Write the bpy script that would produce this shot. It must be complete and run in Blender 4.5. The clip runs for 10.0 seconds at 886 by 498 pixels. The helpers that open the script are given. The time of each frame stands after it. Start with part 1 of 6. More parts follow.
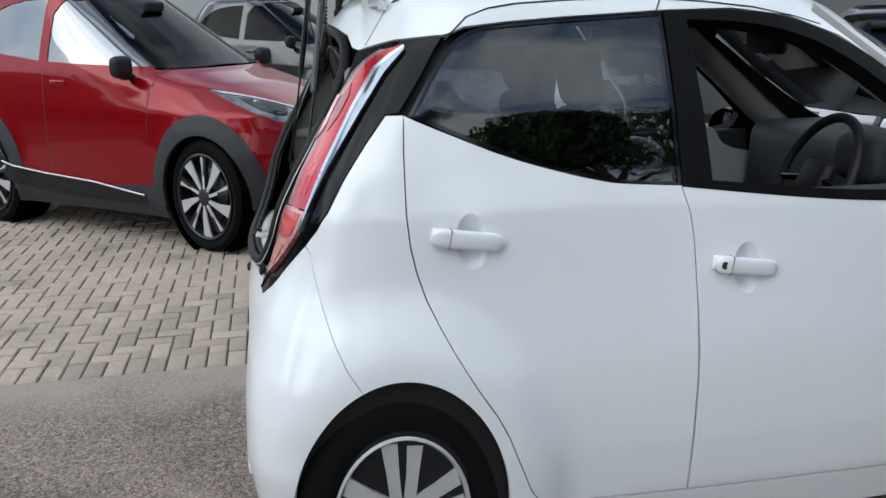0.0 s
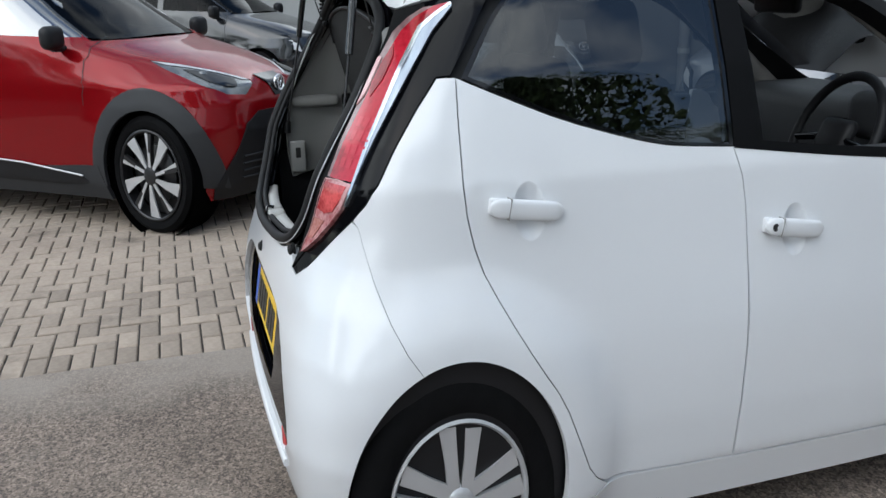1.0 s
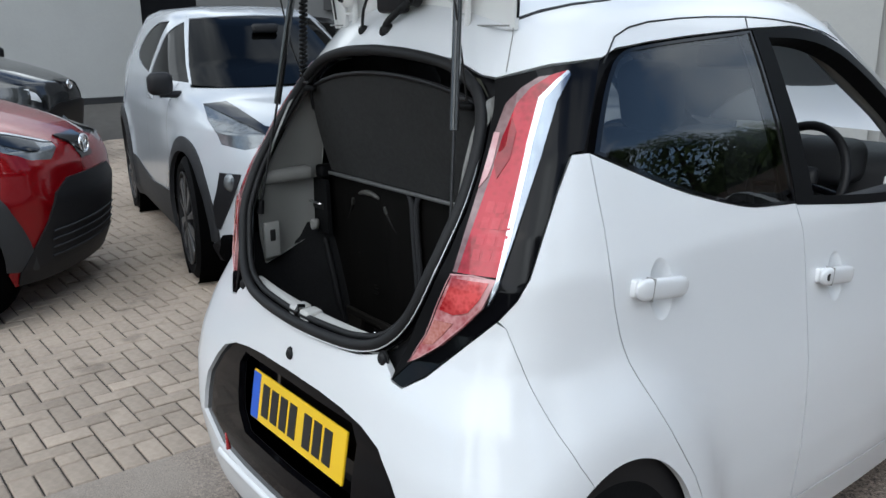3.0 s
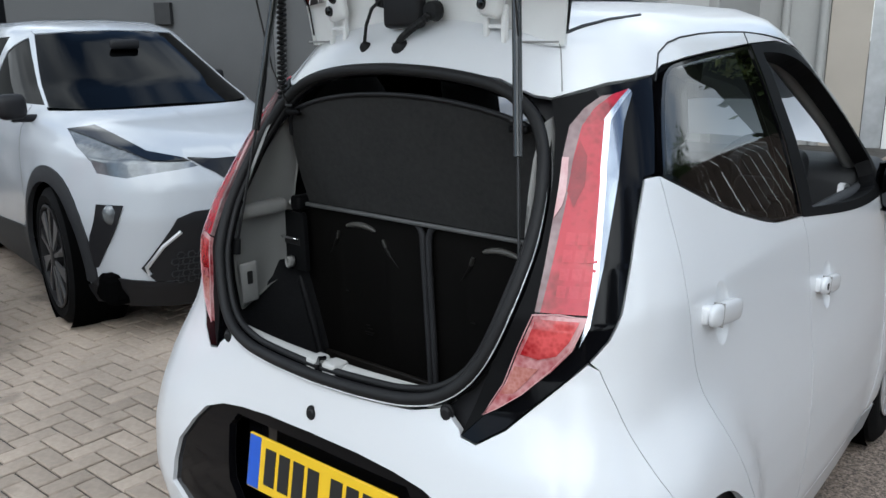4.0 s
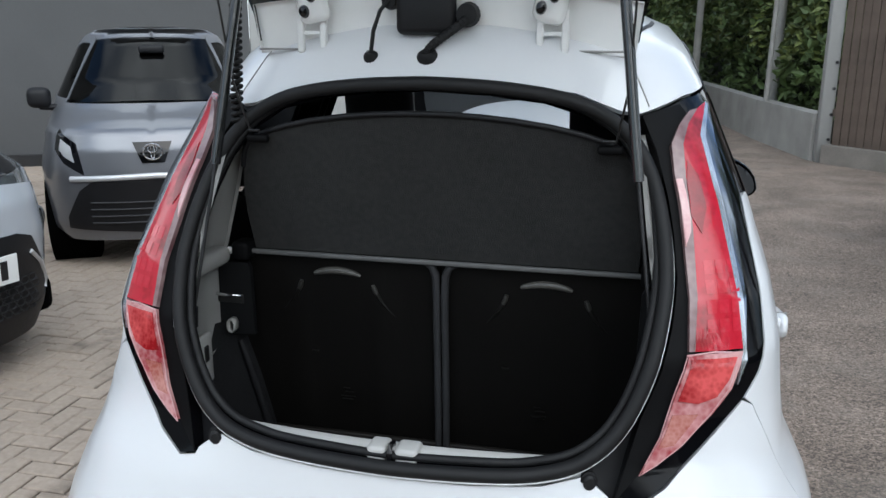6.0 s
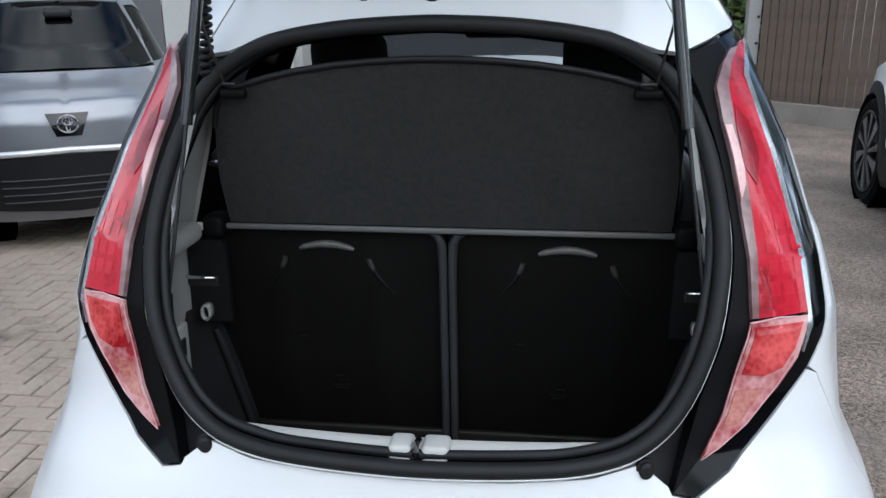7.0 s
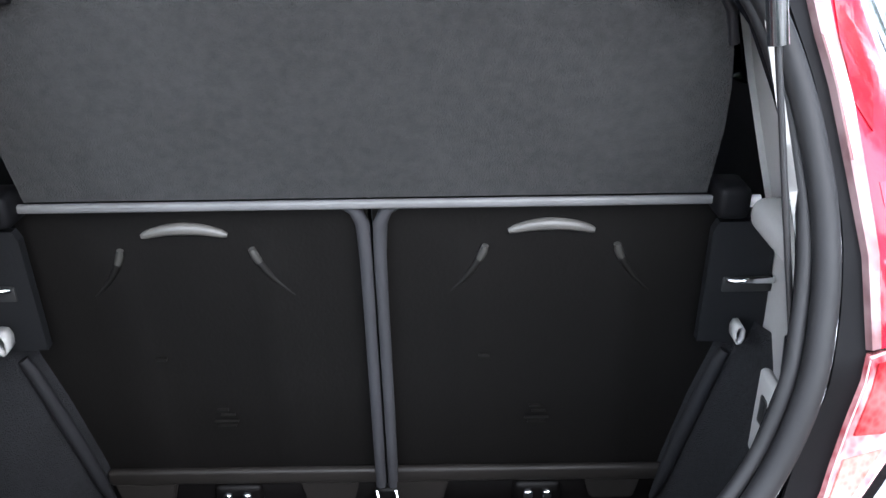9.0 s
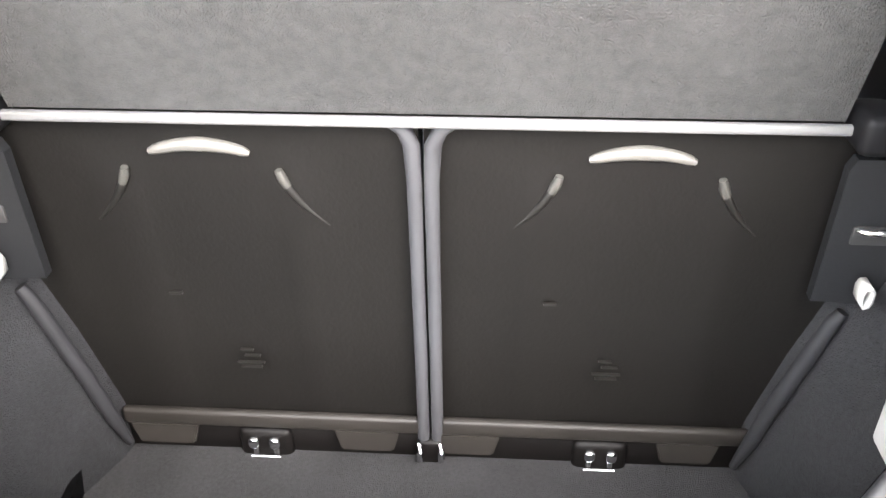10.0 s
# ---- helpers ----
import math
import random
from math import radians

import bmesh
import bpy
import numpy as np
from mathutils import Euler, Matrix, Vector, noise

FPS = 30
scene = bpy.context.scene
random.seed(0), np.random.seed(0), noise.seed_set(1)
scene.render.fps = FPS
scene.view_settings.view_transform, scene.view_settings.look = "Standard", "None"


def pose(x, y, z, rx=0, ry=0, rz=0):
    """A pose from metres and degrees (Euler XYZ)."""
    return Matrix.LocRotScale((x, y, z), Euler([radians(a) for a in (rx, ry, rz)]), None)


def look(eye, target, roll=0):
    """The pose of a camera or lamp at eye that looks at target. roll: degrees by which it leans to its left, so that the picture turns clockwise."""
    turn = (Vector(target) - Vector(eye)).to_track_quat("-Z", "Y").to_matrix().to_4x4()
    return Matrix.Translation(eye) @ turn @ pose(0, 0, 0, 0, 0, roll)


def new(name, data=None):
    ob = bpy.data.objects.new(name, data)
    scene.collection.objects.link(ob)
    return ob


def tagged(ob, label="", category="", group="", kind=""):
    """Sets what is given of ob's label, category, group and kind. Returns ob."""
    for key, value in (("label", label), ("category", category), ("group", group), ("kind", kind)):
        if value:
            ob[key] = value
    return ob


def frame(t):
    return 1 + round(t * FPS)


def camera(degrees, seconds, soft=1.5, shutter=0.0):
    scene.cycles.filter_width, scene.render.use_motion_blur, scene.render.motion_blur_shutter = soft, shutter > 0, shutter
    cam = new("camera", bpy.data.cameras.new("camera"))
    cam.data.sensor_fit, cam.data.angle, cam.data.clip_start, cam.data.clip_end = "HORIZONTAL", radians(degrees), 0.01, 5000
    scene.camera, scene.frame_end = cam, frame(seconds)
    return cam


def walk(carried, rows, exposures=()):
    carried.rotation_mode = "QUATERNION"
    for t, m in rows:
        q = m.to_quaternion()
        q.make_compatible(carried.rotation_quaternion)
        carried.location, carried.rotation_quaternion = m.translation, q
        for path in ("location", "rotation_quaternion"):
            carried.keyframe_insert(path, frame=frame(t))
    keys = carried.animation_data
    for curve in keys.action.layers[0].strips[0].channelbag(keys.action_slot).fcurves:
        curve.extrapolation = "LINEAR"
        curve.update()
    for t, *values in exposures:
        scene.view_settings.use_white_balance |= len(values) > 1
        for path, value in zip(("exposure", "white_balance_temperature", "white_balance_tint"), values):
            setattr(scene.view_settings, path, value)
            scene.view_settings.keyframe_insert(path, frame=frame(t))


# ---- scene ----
cam = camera(55.58, 10.0)
PATH = [
    (0, 2.6789, 0.1983, 1.6423, 74.382, 0.562, 78.366),
    (0.5, 2.5878, 0.0583, 1.6264, 73.205, 0.62, 74.551),
    (1, 2.4745, -0.1091, 1.6081, 72.504, 0.74, 72.103),
    (1.5, 2.3514, -0.2815, 1.6318, 72.472, 0.531, 68.265),
    (2, 2.1975, -0.5107, 1.6461, 72.966, 0.122, 62.133),
    (2.5, 2.0328, -0.7107, 1.6664, 73.55, 0.311, 57.035),
    (3, 1.8064, -0.8114, 1.6776, 74.685, 0.48, 51.887),
    (4.5, 1.0847, -1.1, 1.6971, 75.992, 0.336, 33.015),
    (5, 0.8252, -1.1116, 1.7185, 76.683, 0.061, 26.351),
    (5.5, 0.5862, -1.192, 1.72, 75.872, -0.23, 18.924),
    (7, 0.2021, -1.0072, 1.6543, 72.889, 0.68, 7.531),
    (7.5, 0.1387, -0.877, 1.6439, 70.224, 0.682, 5.366),
    (8, 0.0748, -0.7295, 1.6457, 68.694, 0.557, 1.982),
    (8.5, 0.0618, -0.5864, 1.6233, 66.849, 0.598, -0.702),
    (9, 0.0994, -0.4548, 1.6159, 64.342, 0.871, -0.115),
    (9.5, 0.1133, -0.3515, 1.5935, 60.532, 0.757, 2.068),
    (10, 0.0797, -0.2744, 1.5696, 57.186, 0.5, 3.638),
]
EXPO = [(0.0, 0.47, 6000, 5), (5.0, 0.5, 6000, 5), (7.2, 0.70, 5800, 6), (8.0, 1.0, 5450, 8), (8.5, 1.55, 5350, 9), (9.0, 2.75, 5850, 11), (9.5, 4.15, 6450, 12), (10.0, 4.7, 6750, 12)]
walk(cam, [(t, pose(x, y, z, rx, ry, rz)) for t, x, y, z, rx, ry, rz in PATH], EXPO)

# ---- world and sun ----
world = bpy.data.worlds.new("world")
scene.world = world
world.use_nodes = True
wn = world.node_tree.nodes
sky = wn.new("ShaderNodeTexSky")
sky.sky_type, sky.sun_disc = "NISHITA", False
SUN_EL, SUN_ROT = 43.0, 146.0
sky.sun_elevation, sky.sun_rotation = radians(SUN_EL), radians(SUN_ROT)
sky.dust_density, sky.air_density = 1.0, 1.0
wn["Background"].inputs[1].default_value = 0.13
# broken cloud over the sky
tc = wn.new("ShaderNodeTexCoord")
cn = wn.new("ShaderNodeTexNoise")
cn.inputs["Scale"].default_value, cn.inputs["Detail"].default_value = 2.6, 6.0
cr = wn.new("ShaderNodeValToRGB")
cr.color_ramp.elements[0].position, cr.color_ramp.elements[1].position = 0.41, 0.56
mx = wn.new("ShaderNodeMix")
mx.data_type = "RGBA"
mx.inputs[7].default_value = (7.8, 7.9, 8.0, 1)
wl = world.node_tree.links
wl.new(tc.outputs["Generated"], cn.inputs["Vector"])
wl.new(cn.outputs[0], cr.inputs[0])
wl.new(cr.outputs[0], mx.inputs[0])
wl.new(sky.outputs[0], mx.inputs[6])
heads = wn.new("ShaderNodeMapRange")
heads.inputs[1].default_value, heads.inputs[2].default_value = 0.56, 0.72
heads.inputs[3].default_value, heads.inputs[4].default_value = 1.0, 2.4
lift = wn.new("ShaderNodeVectorMath")
lift.operation = "SCALE"
wl.new(cn.outputs[0], heads.inputs[0])
wl.new(mx.outputs[2], lift.inputs[0])
wl.new(heads.outputs[0], lift.inputs["Scale"])
wl.new(lift.outputs[0], wn["Background"].inputs[0])
sun = new("sun", bpy.data.lights.new("sun", "SUN"))
sun.data.energy, sun.data.angle, sun.data.color = 1.3, radians(75), (1.0, 0.98, 0.95)
_e, _r = radians(SUN_EL), radians(SUN_ROT)
sun.matrix_world = look((0, 0, 0), (-math.sin(_r) * math.cos(_e), -math.cos(_r) * math.cos(_e), -math.sin(_e)))

# ---- materials ----
def mat(name, base, rough=0.5, metal=0.0, vary=0.1, scale=8.0, bump=0.0, bscale=60.0, coat=0.0, spec=0.5, trans=0.0, fine=0.0):
    """Principled surface with variation at two scales and fine relief. Object coordinates, metres."""
    m = bpy.data.materials.new(name)
    m.use_nodes = True
    nt = m.node_tree
    p = nt.nodes["Principled BSDF"]
    p.inputs["Base Color"].default_value = (*base, 1)
    p.inputs["Roughness"].default_value = rough
    p.inputs["Metallic"].default_value = metal
    p.inputs["Coat Weight"].default_value = coat
    p.inputs["Coat Roughness"].default_value = 0.03
    p.inputs["Specular IOR Level"].default_value = spec
    p.inputs["Transmission Weight"].default_value = trans
    tex = nt.nodes.new("ShaderNodeTexCoord")
    if vary or fine:
        a = nt.nodes.new("ShaderNodeTexNoise")
        a.inputs["Scale"].default_value, a.inputs["Detail"].default_value = scale, 5.0
        b = nt.nodes.new("ShaderNodeTexNoise")
        b.inputs["Scale"].default_value, b.inputs["Detail"].default_value = scale * 22, 3.0
        add = nt.nodes.new("ShaderNodeMath")
        add.operation = "MULTIPLY_ADD"
        add.inputs[1].default_value = fine / max(vary, 1e-3)
        nt.links.new(tex.outputs["Object"], a.inputs["Vector"])
        nt.links.new(tex.outputs["Object"], b.inputs["Vector"])
        nt.links.new(b.outputs[0], add.inputs[0])
        nt.links.new(a.outputs[0], add.inputs[2])
        mr = nt.nodes.new("ShaderNodeMapRange")
        k = 1 + fine / max(vary, 1e-3)
        mr.inputs[1].default_value, mr.inputs[2].default_value = 0.25 * k, 0.75 * k
        mr.inputs[3].default_value, mr.inputs[4].default_value = 1 - vary - fine, 1 + vary + fine
        nt.links.new(add.outputs[0], mr.inputs[0])
        hue = nt.nodes.new("ShaderNodeVectorMath")
        hue.operation = "SCALE"
        hue.inputs[0].default_value = base
        nt.links.new(mr.outputs[0], hue.inputs["Scale"])
        nt.links.new(hue.outputs[0], p.inputs["Base Color"])
    if bump:
        n = nt.nodes.new("ShaderNodeTexNoise")
        n.inputs["Scale"].default_value, n.inputs["Detail"].default_value = bscale, 4.0
        bn = nt.nodes.new("ShaderNodeBump")
        bn.inputs["Strength"].default_value, bn.inputs["Distance"].default_value = bump, 0.004
        nt.links.new(tex.outputs["Object"], n.inputs["Vector"])
        nt.links.new(n.outputs[0], bn.inputs["Height"])
        nt.links.new(bn.outputs[0], p.inputs["Normal"])
    return m


def glass_mat(name, tint, mix, rough=0.0):
    """Tinted car glass: a clear tinted pane with a mirror-like face."""
    m = bpy.data.materials.new(name)
    m.use_nodes = True
    nt = m.node_tree
    nt.nodes.remove(nt.nodes["Principled BSDF"])
    t, g, x, f = (nt.nodes.new(k) for k in ("ShaderNodeBsdfTransparent", "ShaderNodeBsdfGlossy", "ShaderNodeMixShader", "ShaderNodeFresnel"))
    t.inputs[0].default_value = (*tint, 1)
    g.inputs["Roughness"].default_value = rough
    f.inputs[0].default_value = mix
    nt.links.new(f.outputs[0], x.inputs[0])
    nt.links.new(t.outputs[0], x.inputs[1])
    nt.links.new(g.outputs[0], x.inputs[2])
    nt.links.new(x.outputs[0], nt.nodes["Material Output"].inputs[0])
    return m


WHITE = mat("white_paint", (0.70, 0.71, 0.73), 0.28, coat=0.6, vary=0.012, scale=3)
WHITE_IN = mat("white_inner_paint", (0.82, 0.82, 0.81), 0.4, coat=0.2, vary=0.04, scale=9)
CHR_WHITE = mat("pearl_white_paint", (0.42, 0.44, 0.47), 0.25, coat=0.6, vary=0.02, scale=3)
RED = mat("red_metallic_paint", (0.20, 0.0010, 0.004), 0.26, metal=0.3, coat=0.6, spec=0.10, vary=0.05, scale=4, fine=0.05)
SILVER = mat("silver_paint", (0.18, 0.186, 0.205), 0.3, metal=0.5, coat=0.7, vary=0.03, scale=4)
BLACK_GLOSS = mat("gloss_black", (0.003, 0.003, 0.004), 0.07, spec=0.4, coat=0.1, vary=0.1)
BLACK_PAINT = mat("black_paint", (0.015, 0.016, 0.018), 0.18, coat=0.8, vary=0.1)
BLACK_TRIM = mat("black_plastic", (0.009, 0.009, 0.0105), 0.5, spec=0.28, vary=0.15, bump=0.15, bscale=400)
GREY_CLAD = mat("grey_cladding", (0.015, 0.016, 0.0185), 0.6, vary=0.12, bump=0.2, bscale=300)
RUBBER = mat("rubber_seal", (0.007, 0.007, 0.0078), 0.62, spec=0.35, vary=0.2, scale=20)
TYRE = mat("tyre_rubber", (0.0035, 0.0035, 0.004), 0.8, spec=0.12, vary=0.25, scale=14, bump=0.3, bscale=120)
ALLOY = mat("alloy", (0.56, 0.565, 0.58), 0.36, metal=0.5, coat=0.25, vary=0.06)
ALLOY_DARK = mat("dark_alloy", (0.03, 0.03, 0.032), 0.35, metal=0.4, vary=0.1)
ALLOY_DIM = mat("shaded_alloy", (0.14, 0.142, 0.15), 0.35, metal=0.6, vary=0.1)
STRIP_DIM = mat("clear_facet", (0.22, 0.25, 0.30), 0.10, metal=0.9, coat=0.5, vary=0.12, scale=14)
STRIP = mat("silvered_strip", (0.62, 0.66, 0.72), 0.16, metal=0.8, coat=0.5, vary=0.08, scale=12)
CHROME = mat("chrome", (0.75, 0.76, 0.78), 0.08, metal=1.0, vary=0.02)
STEEL = mat("galvanised_steel", (0.48, 0.49, 0.50), 0.42, metal=0.7, vary=0.15, scale=6)
CARPET = mat("dark_carpet", (0.015, 0.0148, 0.0155), 0.95, spec=0.2, vary=0.25, scale=10, fine=0.35, bump=0.8, bscale=500)
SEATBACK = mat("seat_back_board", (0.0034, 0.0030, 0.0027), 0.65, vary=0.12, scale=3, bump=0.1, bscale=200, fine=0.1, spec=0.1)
SHELF = mat("shelf_carpet", (0.0285, 0.0283, 0.0283), 0.95, spec=0.2, vary=0.20, scale=3.5, fine=0.18, bump=0.8, bscale=500)
FABRIC = mat("seat_fabric", (0.025, 0.025, 0.028), 0.9, vary=0.2, scale=12, bump=0.5, bscale=400)
LAMP_BLACK = mat("lamp_surround_black", (0.003, 0.003, 0.004), 0.08, spec=0.16, vary=0.1)
CHANNEL = mat("matt_black_channel", (0.0035, 0.0035, 0.004), 0.55, vary=0.2, spec=0.10)
WBOX = mat("grey_boot_carpet", (0.0105, 0.0107, 0.0118), 0.95, spec=0.2, vary=0.2, scale=9, fine=0.3, bump=0.7, bscale=450)
WELT_DARK = mat("dark_welt", (0.0078, 0.0078, 0.009), 0.7, spec=0.25, vary=0.2, scale=20)
SILL_GREY = mat("pale_sill_plastic", (0.46, 0.455, 0.44), 0.55, vary=0.05, scale=5, bump=0.12, bscale=300)
TRIM_GREY = mat("light_grey_trim", (0.27, 0.267, 0.258), 0.6, vary=0.06, scale=5, bump=0.15, bscale=300)
WELT = mat("grey_welt", (0.024, 0.024, 0.0265), 0.7, spec=0.3, vary=0.15, scale=20)
SHELF_EDGE = mat("shelf_edge", (0.09, 0.09, 0.09), 0.5, vary=0.12, scale=30)
DASH = mat("dashboard_plastic", (0.03, 0.031, 0.034), 0.6, vary=0.1, bump=0.2, bscale=300)
PLATE_Y = mat("yellow_plate", (0.82, 0.52, 0.01), 0.4, vary=0.03, coat=0.2)
PLATE_W = mat("white_plate", (0.75, 0.75, 0.73), 0.4, vary=0.03)
PLATE_B = mat("plate_blue", (0.02, 0.10, 0.55), 0.4, vary=0.03)
INK = mat("plate_ink", (0.012, 0.012, 0.012), 0.5, vary=0.05)
GLASS = glass_mat("clear_glass", (0.84, 0.88, 0.86), 1.4)
GLASS_TINT = glass_mat("privacy_glass", (0.26, 0.28, 0.28), 1.95)
GLASS_SCREEN = glass_mat("dark_screen_glass", (0.04, 0.045, 0.045), 1.24)
GATE_GLASS = glass_mat("tailgate_glass", (0.04, 0.044, 0.045), 1.35)
GLASS_SIDE = glass_mat("bright_side_glass", (0.2, 0.22, 0.22), 4.5)
def lens_mat(name, deep, pale, lo, hi, cell):
    """A moulded lamp lens: two tones in blotches and small facets."""
    m = mat(name, deep, 0.25, coat=0.9, spec=0.15, vary=0.0, bump=0.10, bscale=110)
    nt = m.node_tree
    tex, n, v, r, ad = (nt.nodes.new(k) for k in ("ShaderNodeTexCoord", "ShaderNodeTexNoise", "ShaderNodeTexVoronoi", "ShaderNodeValToRGB", "ShaderNodeMath"))
    n.inputs["Scale"].default_value, n.inputs["Detail"].default_value = 13.0, 4.0
    v.inputs["Scale"].default_value = cell
    ad.operation = "MULTIPLY_ADD"
    ad.inputs[1].default_value = 0.16
    r.color_ramp.elements[0].position, r.color_ramp.elements[1].position = lo, hi
    r.color_ramp.elements[0].color, r.color_ramp.elements[1].color = (*deep, 1), (*pale, 1)
    nt.links.new(tex.outputs["Object"], n.inputs["Vector"])
    nt.links.new(tex.outputs["Object"], v.inputs["Vector"])
    nt.links.new(v.outputs["Distance"], ad.inputs[0])
    nt.links.new(n.outputs[0], ad.inputs[2])
    nt.links.new(ad.outputs[0], r.inputs[0])
    nt.links.new(r.outputs[0], nt.nodes["Principled BSDF"].inputs["Base Color"])
    return m


LENS_RED = lens_mat("red_lamp_lens", (0.17, 0.0, 0.004), (0.46, 0.010, 0.028), 0.34, 0.58, 75)
LENS_PINK = lens_mat("pale_lamp_lens", (0.28, 0.02, 0.03), (0.60, 0.33, 0.33), 0.40, 0.66, 90)
LENS_STRIPE = lens_mat("pink_lamp_lens", (0.55, 0.26, 0.27), (0.66, 0.44, 0.44), 0.40, 0.75, 160)
LENS_AMBER = lens_mat("amber_lamp_lens", (0.28, 0.05, 0.03), (0.55, 0.27, 0.24), 0.40, 0.72, 150)
LENS_MARGIN = lens_mat("clear_lens_margin", (0.13, 0.06, 0.065), (0.28, 0.19, 0.19), 0.35, 0.70, 60)
LENS_DEEP = lens_mat("deep_red_reflector", (0.16, 0.0, 0.006), (0.30, 0.004, 0.014), 0.35, 0.70, 200)
LENS_CELL = lens_mat("bright_red_cell", (0.40, 0.006, 0.02), (0.54, 0.022, 0.045), 0.35, 0.70, 160)
LENS_DARK = lens_mat("dark_red_lamp_lens", (0.26, 0.006, 0.010), (0.66, 0.10, 0.10), 0.45, 0.72, 120)
LENS_CLEAR = mat("clear_lamp_lens", (0.13, 0.14, 0.15), 0.10, metal=0.5, coat=0.5, vary=0.35, scale=18, bump=0.3, bscale=60)
MIRROR = mat("mirror_glass", (0.10, 0.105, 0.11), 0.02, metal=1.0, vary=0.0)
WALL = mat("grey_render", (0.085, 0.086, 0.088), 0.85, vary=0.06, scale=1.2, bump=0.3, bscale=40, fine=0.02)
WALL_PALE = mat("pale_cladding", (0.34, 0.34, 0.33), 0.7, vary=0.05, scale=1.0, fine=0.02)
WALL_BEIGE = mat("beige_cladding", (0.40, 0.36, 0.31), 0.75, vary=0.06, scale=1.5)
PIPE_GREY = mat("grey_pipe", (0.14, 0.142, 0.145), 0.5, vary=0.08, scale=3)
STONE = mat("stained_concrete", (0.19, 0.172, 0.152), 0.92, vary=0.25, scale=2.5, bump=0.6, bscale=60, fine=0.12)
SKIRT = mat("black_skirting", (0.015, 0.015, 0.016), 0.6, vary=0.2)
CONCRETE = mat("concrete", (0.33, 0.32, 0.30), 0.9, vary=0.18, scale=2.5, bump=0.6, bscale=60, fine=0.08)
TARMAC = mat("tarmac", (0.192, 0.152, 0.124), 0.93, vary=0.34, scale=1.8, bump=1.0, bscale=140, fine=0.38)
BRICKM = mat("paving_brick", (0.315, 0.258, 0.208), 0.9, vary=0.22, scale=1.6, bump=0.7, bscale=120, fine=0.12)
JOINT = mat("paving_joint", (0.055, 0.05, 0.045), 0.95, vary=0.3, scale=6, bump=0.6, bscale=200)
WOOD = mat("fence_timber", (0.105, 0.078, 0.062), 0.85, vary=0.25, scale=5, bump=0.5, bscale=50, fine=0.1)
LEAF = mat("hedge_leaf", (0.08, 0.12, 0.035), 0.6, vary=0.5, scale=1.5, fine=0.2)
BARK = mat("bark", (0.09, 0.07, 0.05), 0.9, vary=0.3, scale=6, bump=0.8, bscale=40)
GREEN = mat("green_sign", (0.02, 0.32, 0.14), 0.5, vary=0.05)


def random_tone(m, amount):
    """Lets each piece of a paving differ a little in tone."""
    nt = m.node_tree
    p = nt.nodes["Principled BSDF"]
    src = p.inputs["Base Color"].links[0].from_socket
    oi, mr, sc = nt.nodes.new("ShaderNodeObjectInfo"), nt.nodes.new("ShaderNodeMapRange"), nt.nodes.new("ShaderNodeVectorMath")
    mr.inputs[3].default_value, mr.inputs[4].default_value = 1 - amount, 1 + amount
    sc.operation = "SCALE"
    nt.links.new(oi.outputs["Random"], mr.inputs[0])
    nt.links.new(src, sc.inputs[0])
    nt.links.new(mr.outputs[0], sc.inputs["Scale"])
    nt.links.new(sc.outputs[0], p.inputs["Base Color"])


random_tone(BRICKM, 0.18)


def worn_tarmac(m):
    """Stone chips of many tones, pale dust along the paving edge and in patches."""
    nt = m.node_tree
    p = nt.nodes["Principled BSDF"]
    src = p.inputs["Base Color"].links[0].from_socket
    tex, v, sep, chip, sc = (nt.nodes.new(k) for k in ("ShaderNodeTexCoord", "ShaderNodeTexVoronoi", "ShaderNodeSeparateColor", "ShaderNodeMapRange", "ShaderNodeVectorMath"))
    v.inputs["Scale"].default_value = 135.0
    chip.inputs[3].default_value, chip.inputs[4].default_value = 0.4, 1.6
    sc.operation = "SCALE"
    nt.links.new(tex.outputs["Object"], v.inputs["Vector"])
    nt.links.new(v.outputs["Color"], sep.inputs[0])
    nt.links.new(sep.outputs[0], chip.inputs[0])
    nt.links.new(src, sc.inputs[0])
    nt.links.new(chip.outputs[0], sc.inputs["Scale"])
    xyz, edge, n, ad, mx = (nt.nodes.new(k) for k in ("ShaderNodeSeparateXYZ", "ShaderNodeMapRange", "ShaderNodeTexNoise", "ShaderNodeMath", "ShaderNodeMix"))
    edge.inputs[1].default_value, edge.inputs[2].default_value = -1.25, -0.65
    edge.inputs[3].default_value, edge.inputs[4].default_value = 0.46, 0.0
    n.inputs["Scale"].default_value, n.inputs["Detail"].default_value = 2.3, 6.0
    fac = nt.nodes.new("ShaderNodeMapRange")
    fac.inputs[1].default_value, fac.inputs[2].default_value = 0.52, 0.95
    fac.inputs[4].default_value = 0.8
    mx.data_type = "RGBA"
    mx.inputs[7].default_value = (0.295, 0.255, 0.218, 1)
    nt.links.new(tex.outputs["Object"], xyz.inputs[0])
    nt.links.new(xyz.outputs[0], edge.inputs[0])
    nt.links.new(tex.outputs["Object"], n.inputs["Vector"])
    nt.links.new(edge.outputs[0], ad.inputs[0])
    nt.links.new(n.outputs[0], ad.inputs[1])
    nt.links.new(ad.outputs[0], fac.inputs[0])
    nt.links.new(fac.outputs[0], mx.inputs[0])
    nt.links.new(sc.outputs[0], mx.inputs[6])
    nt.links.new(mx.outputs[2], p.inputs["Base Color"])


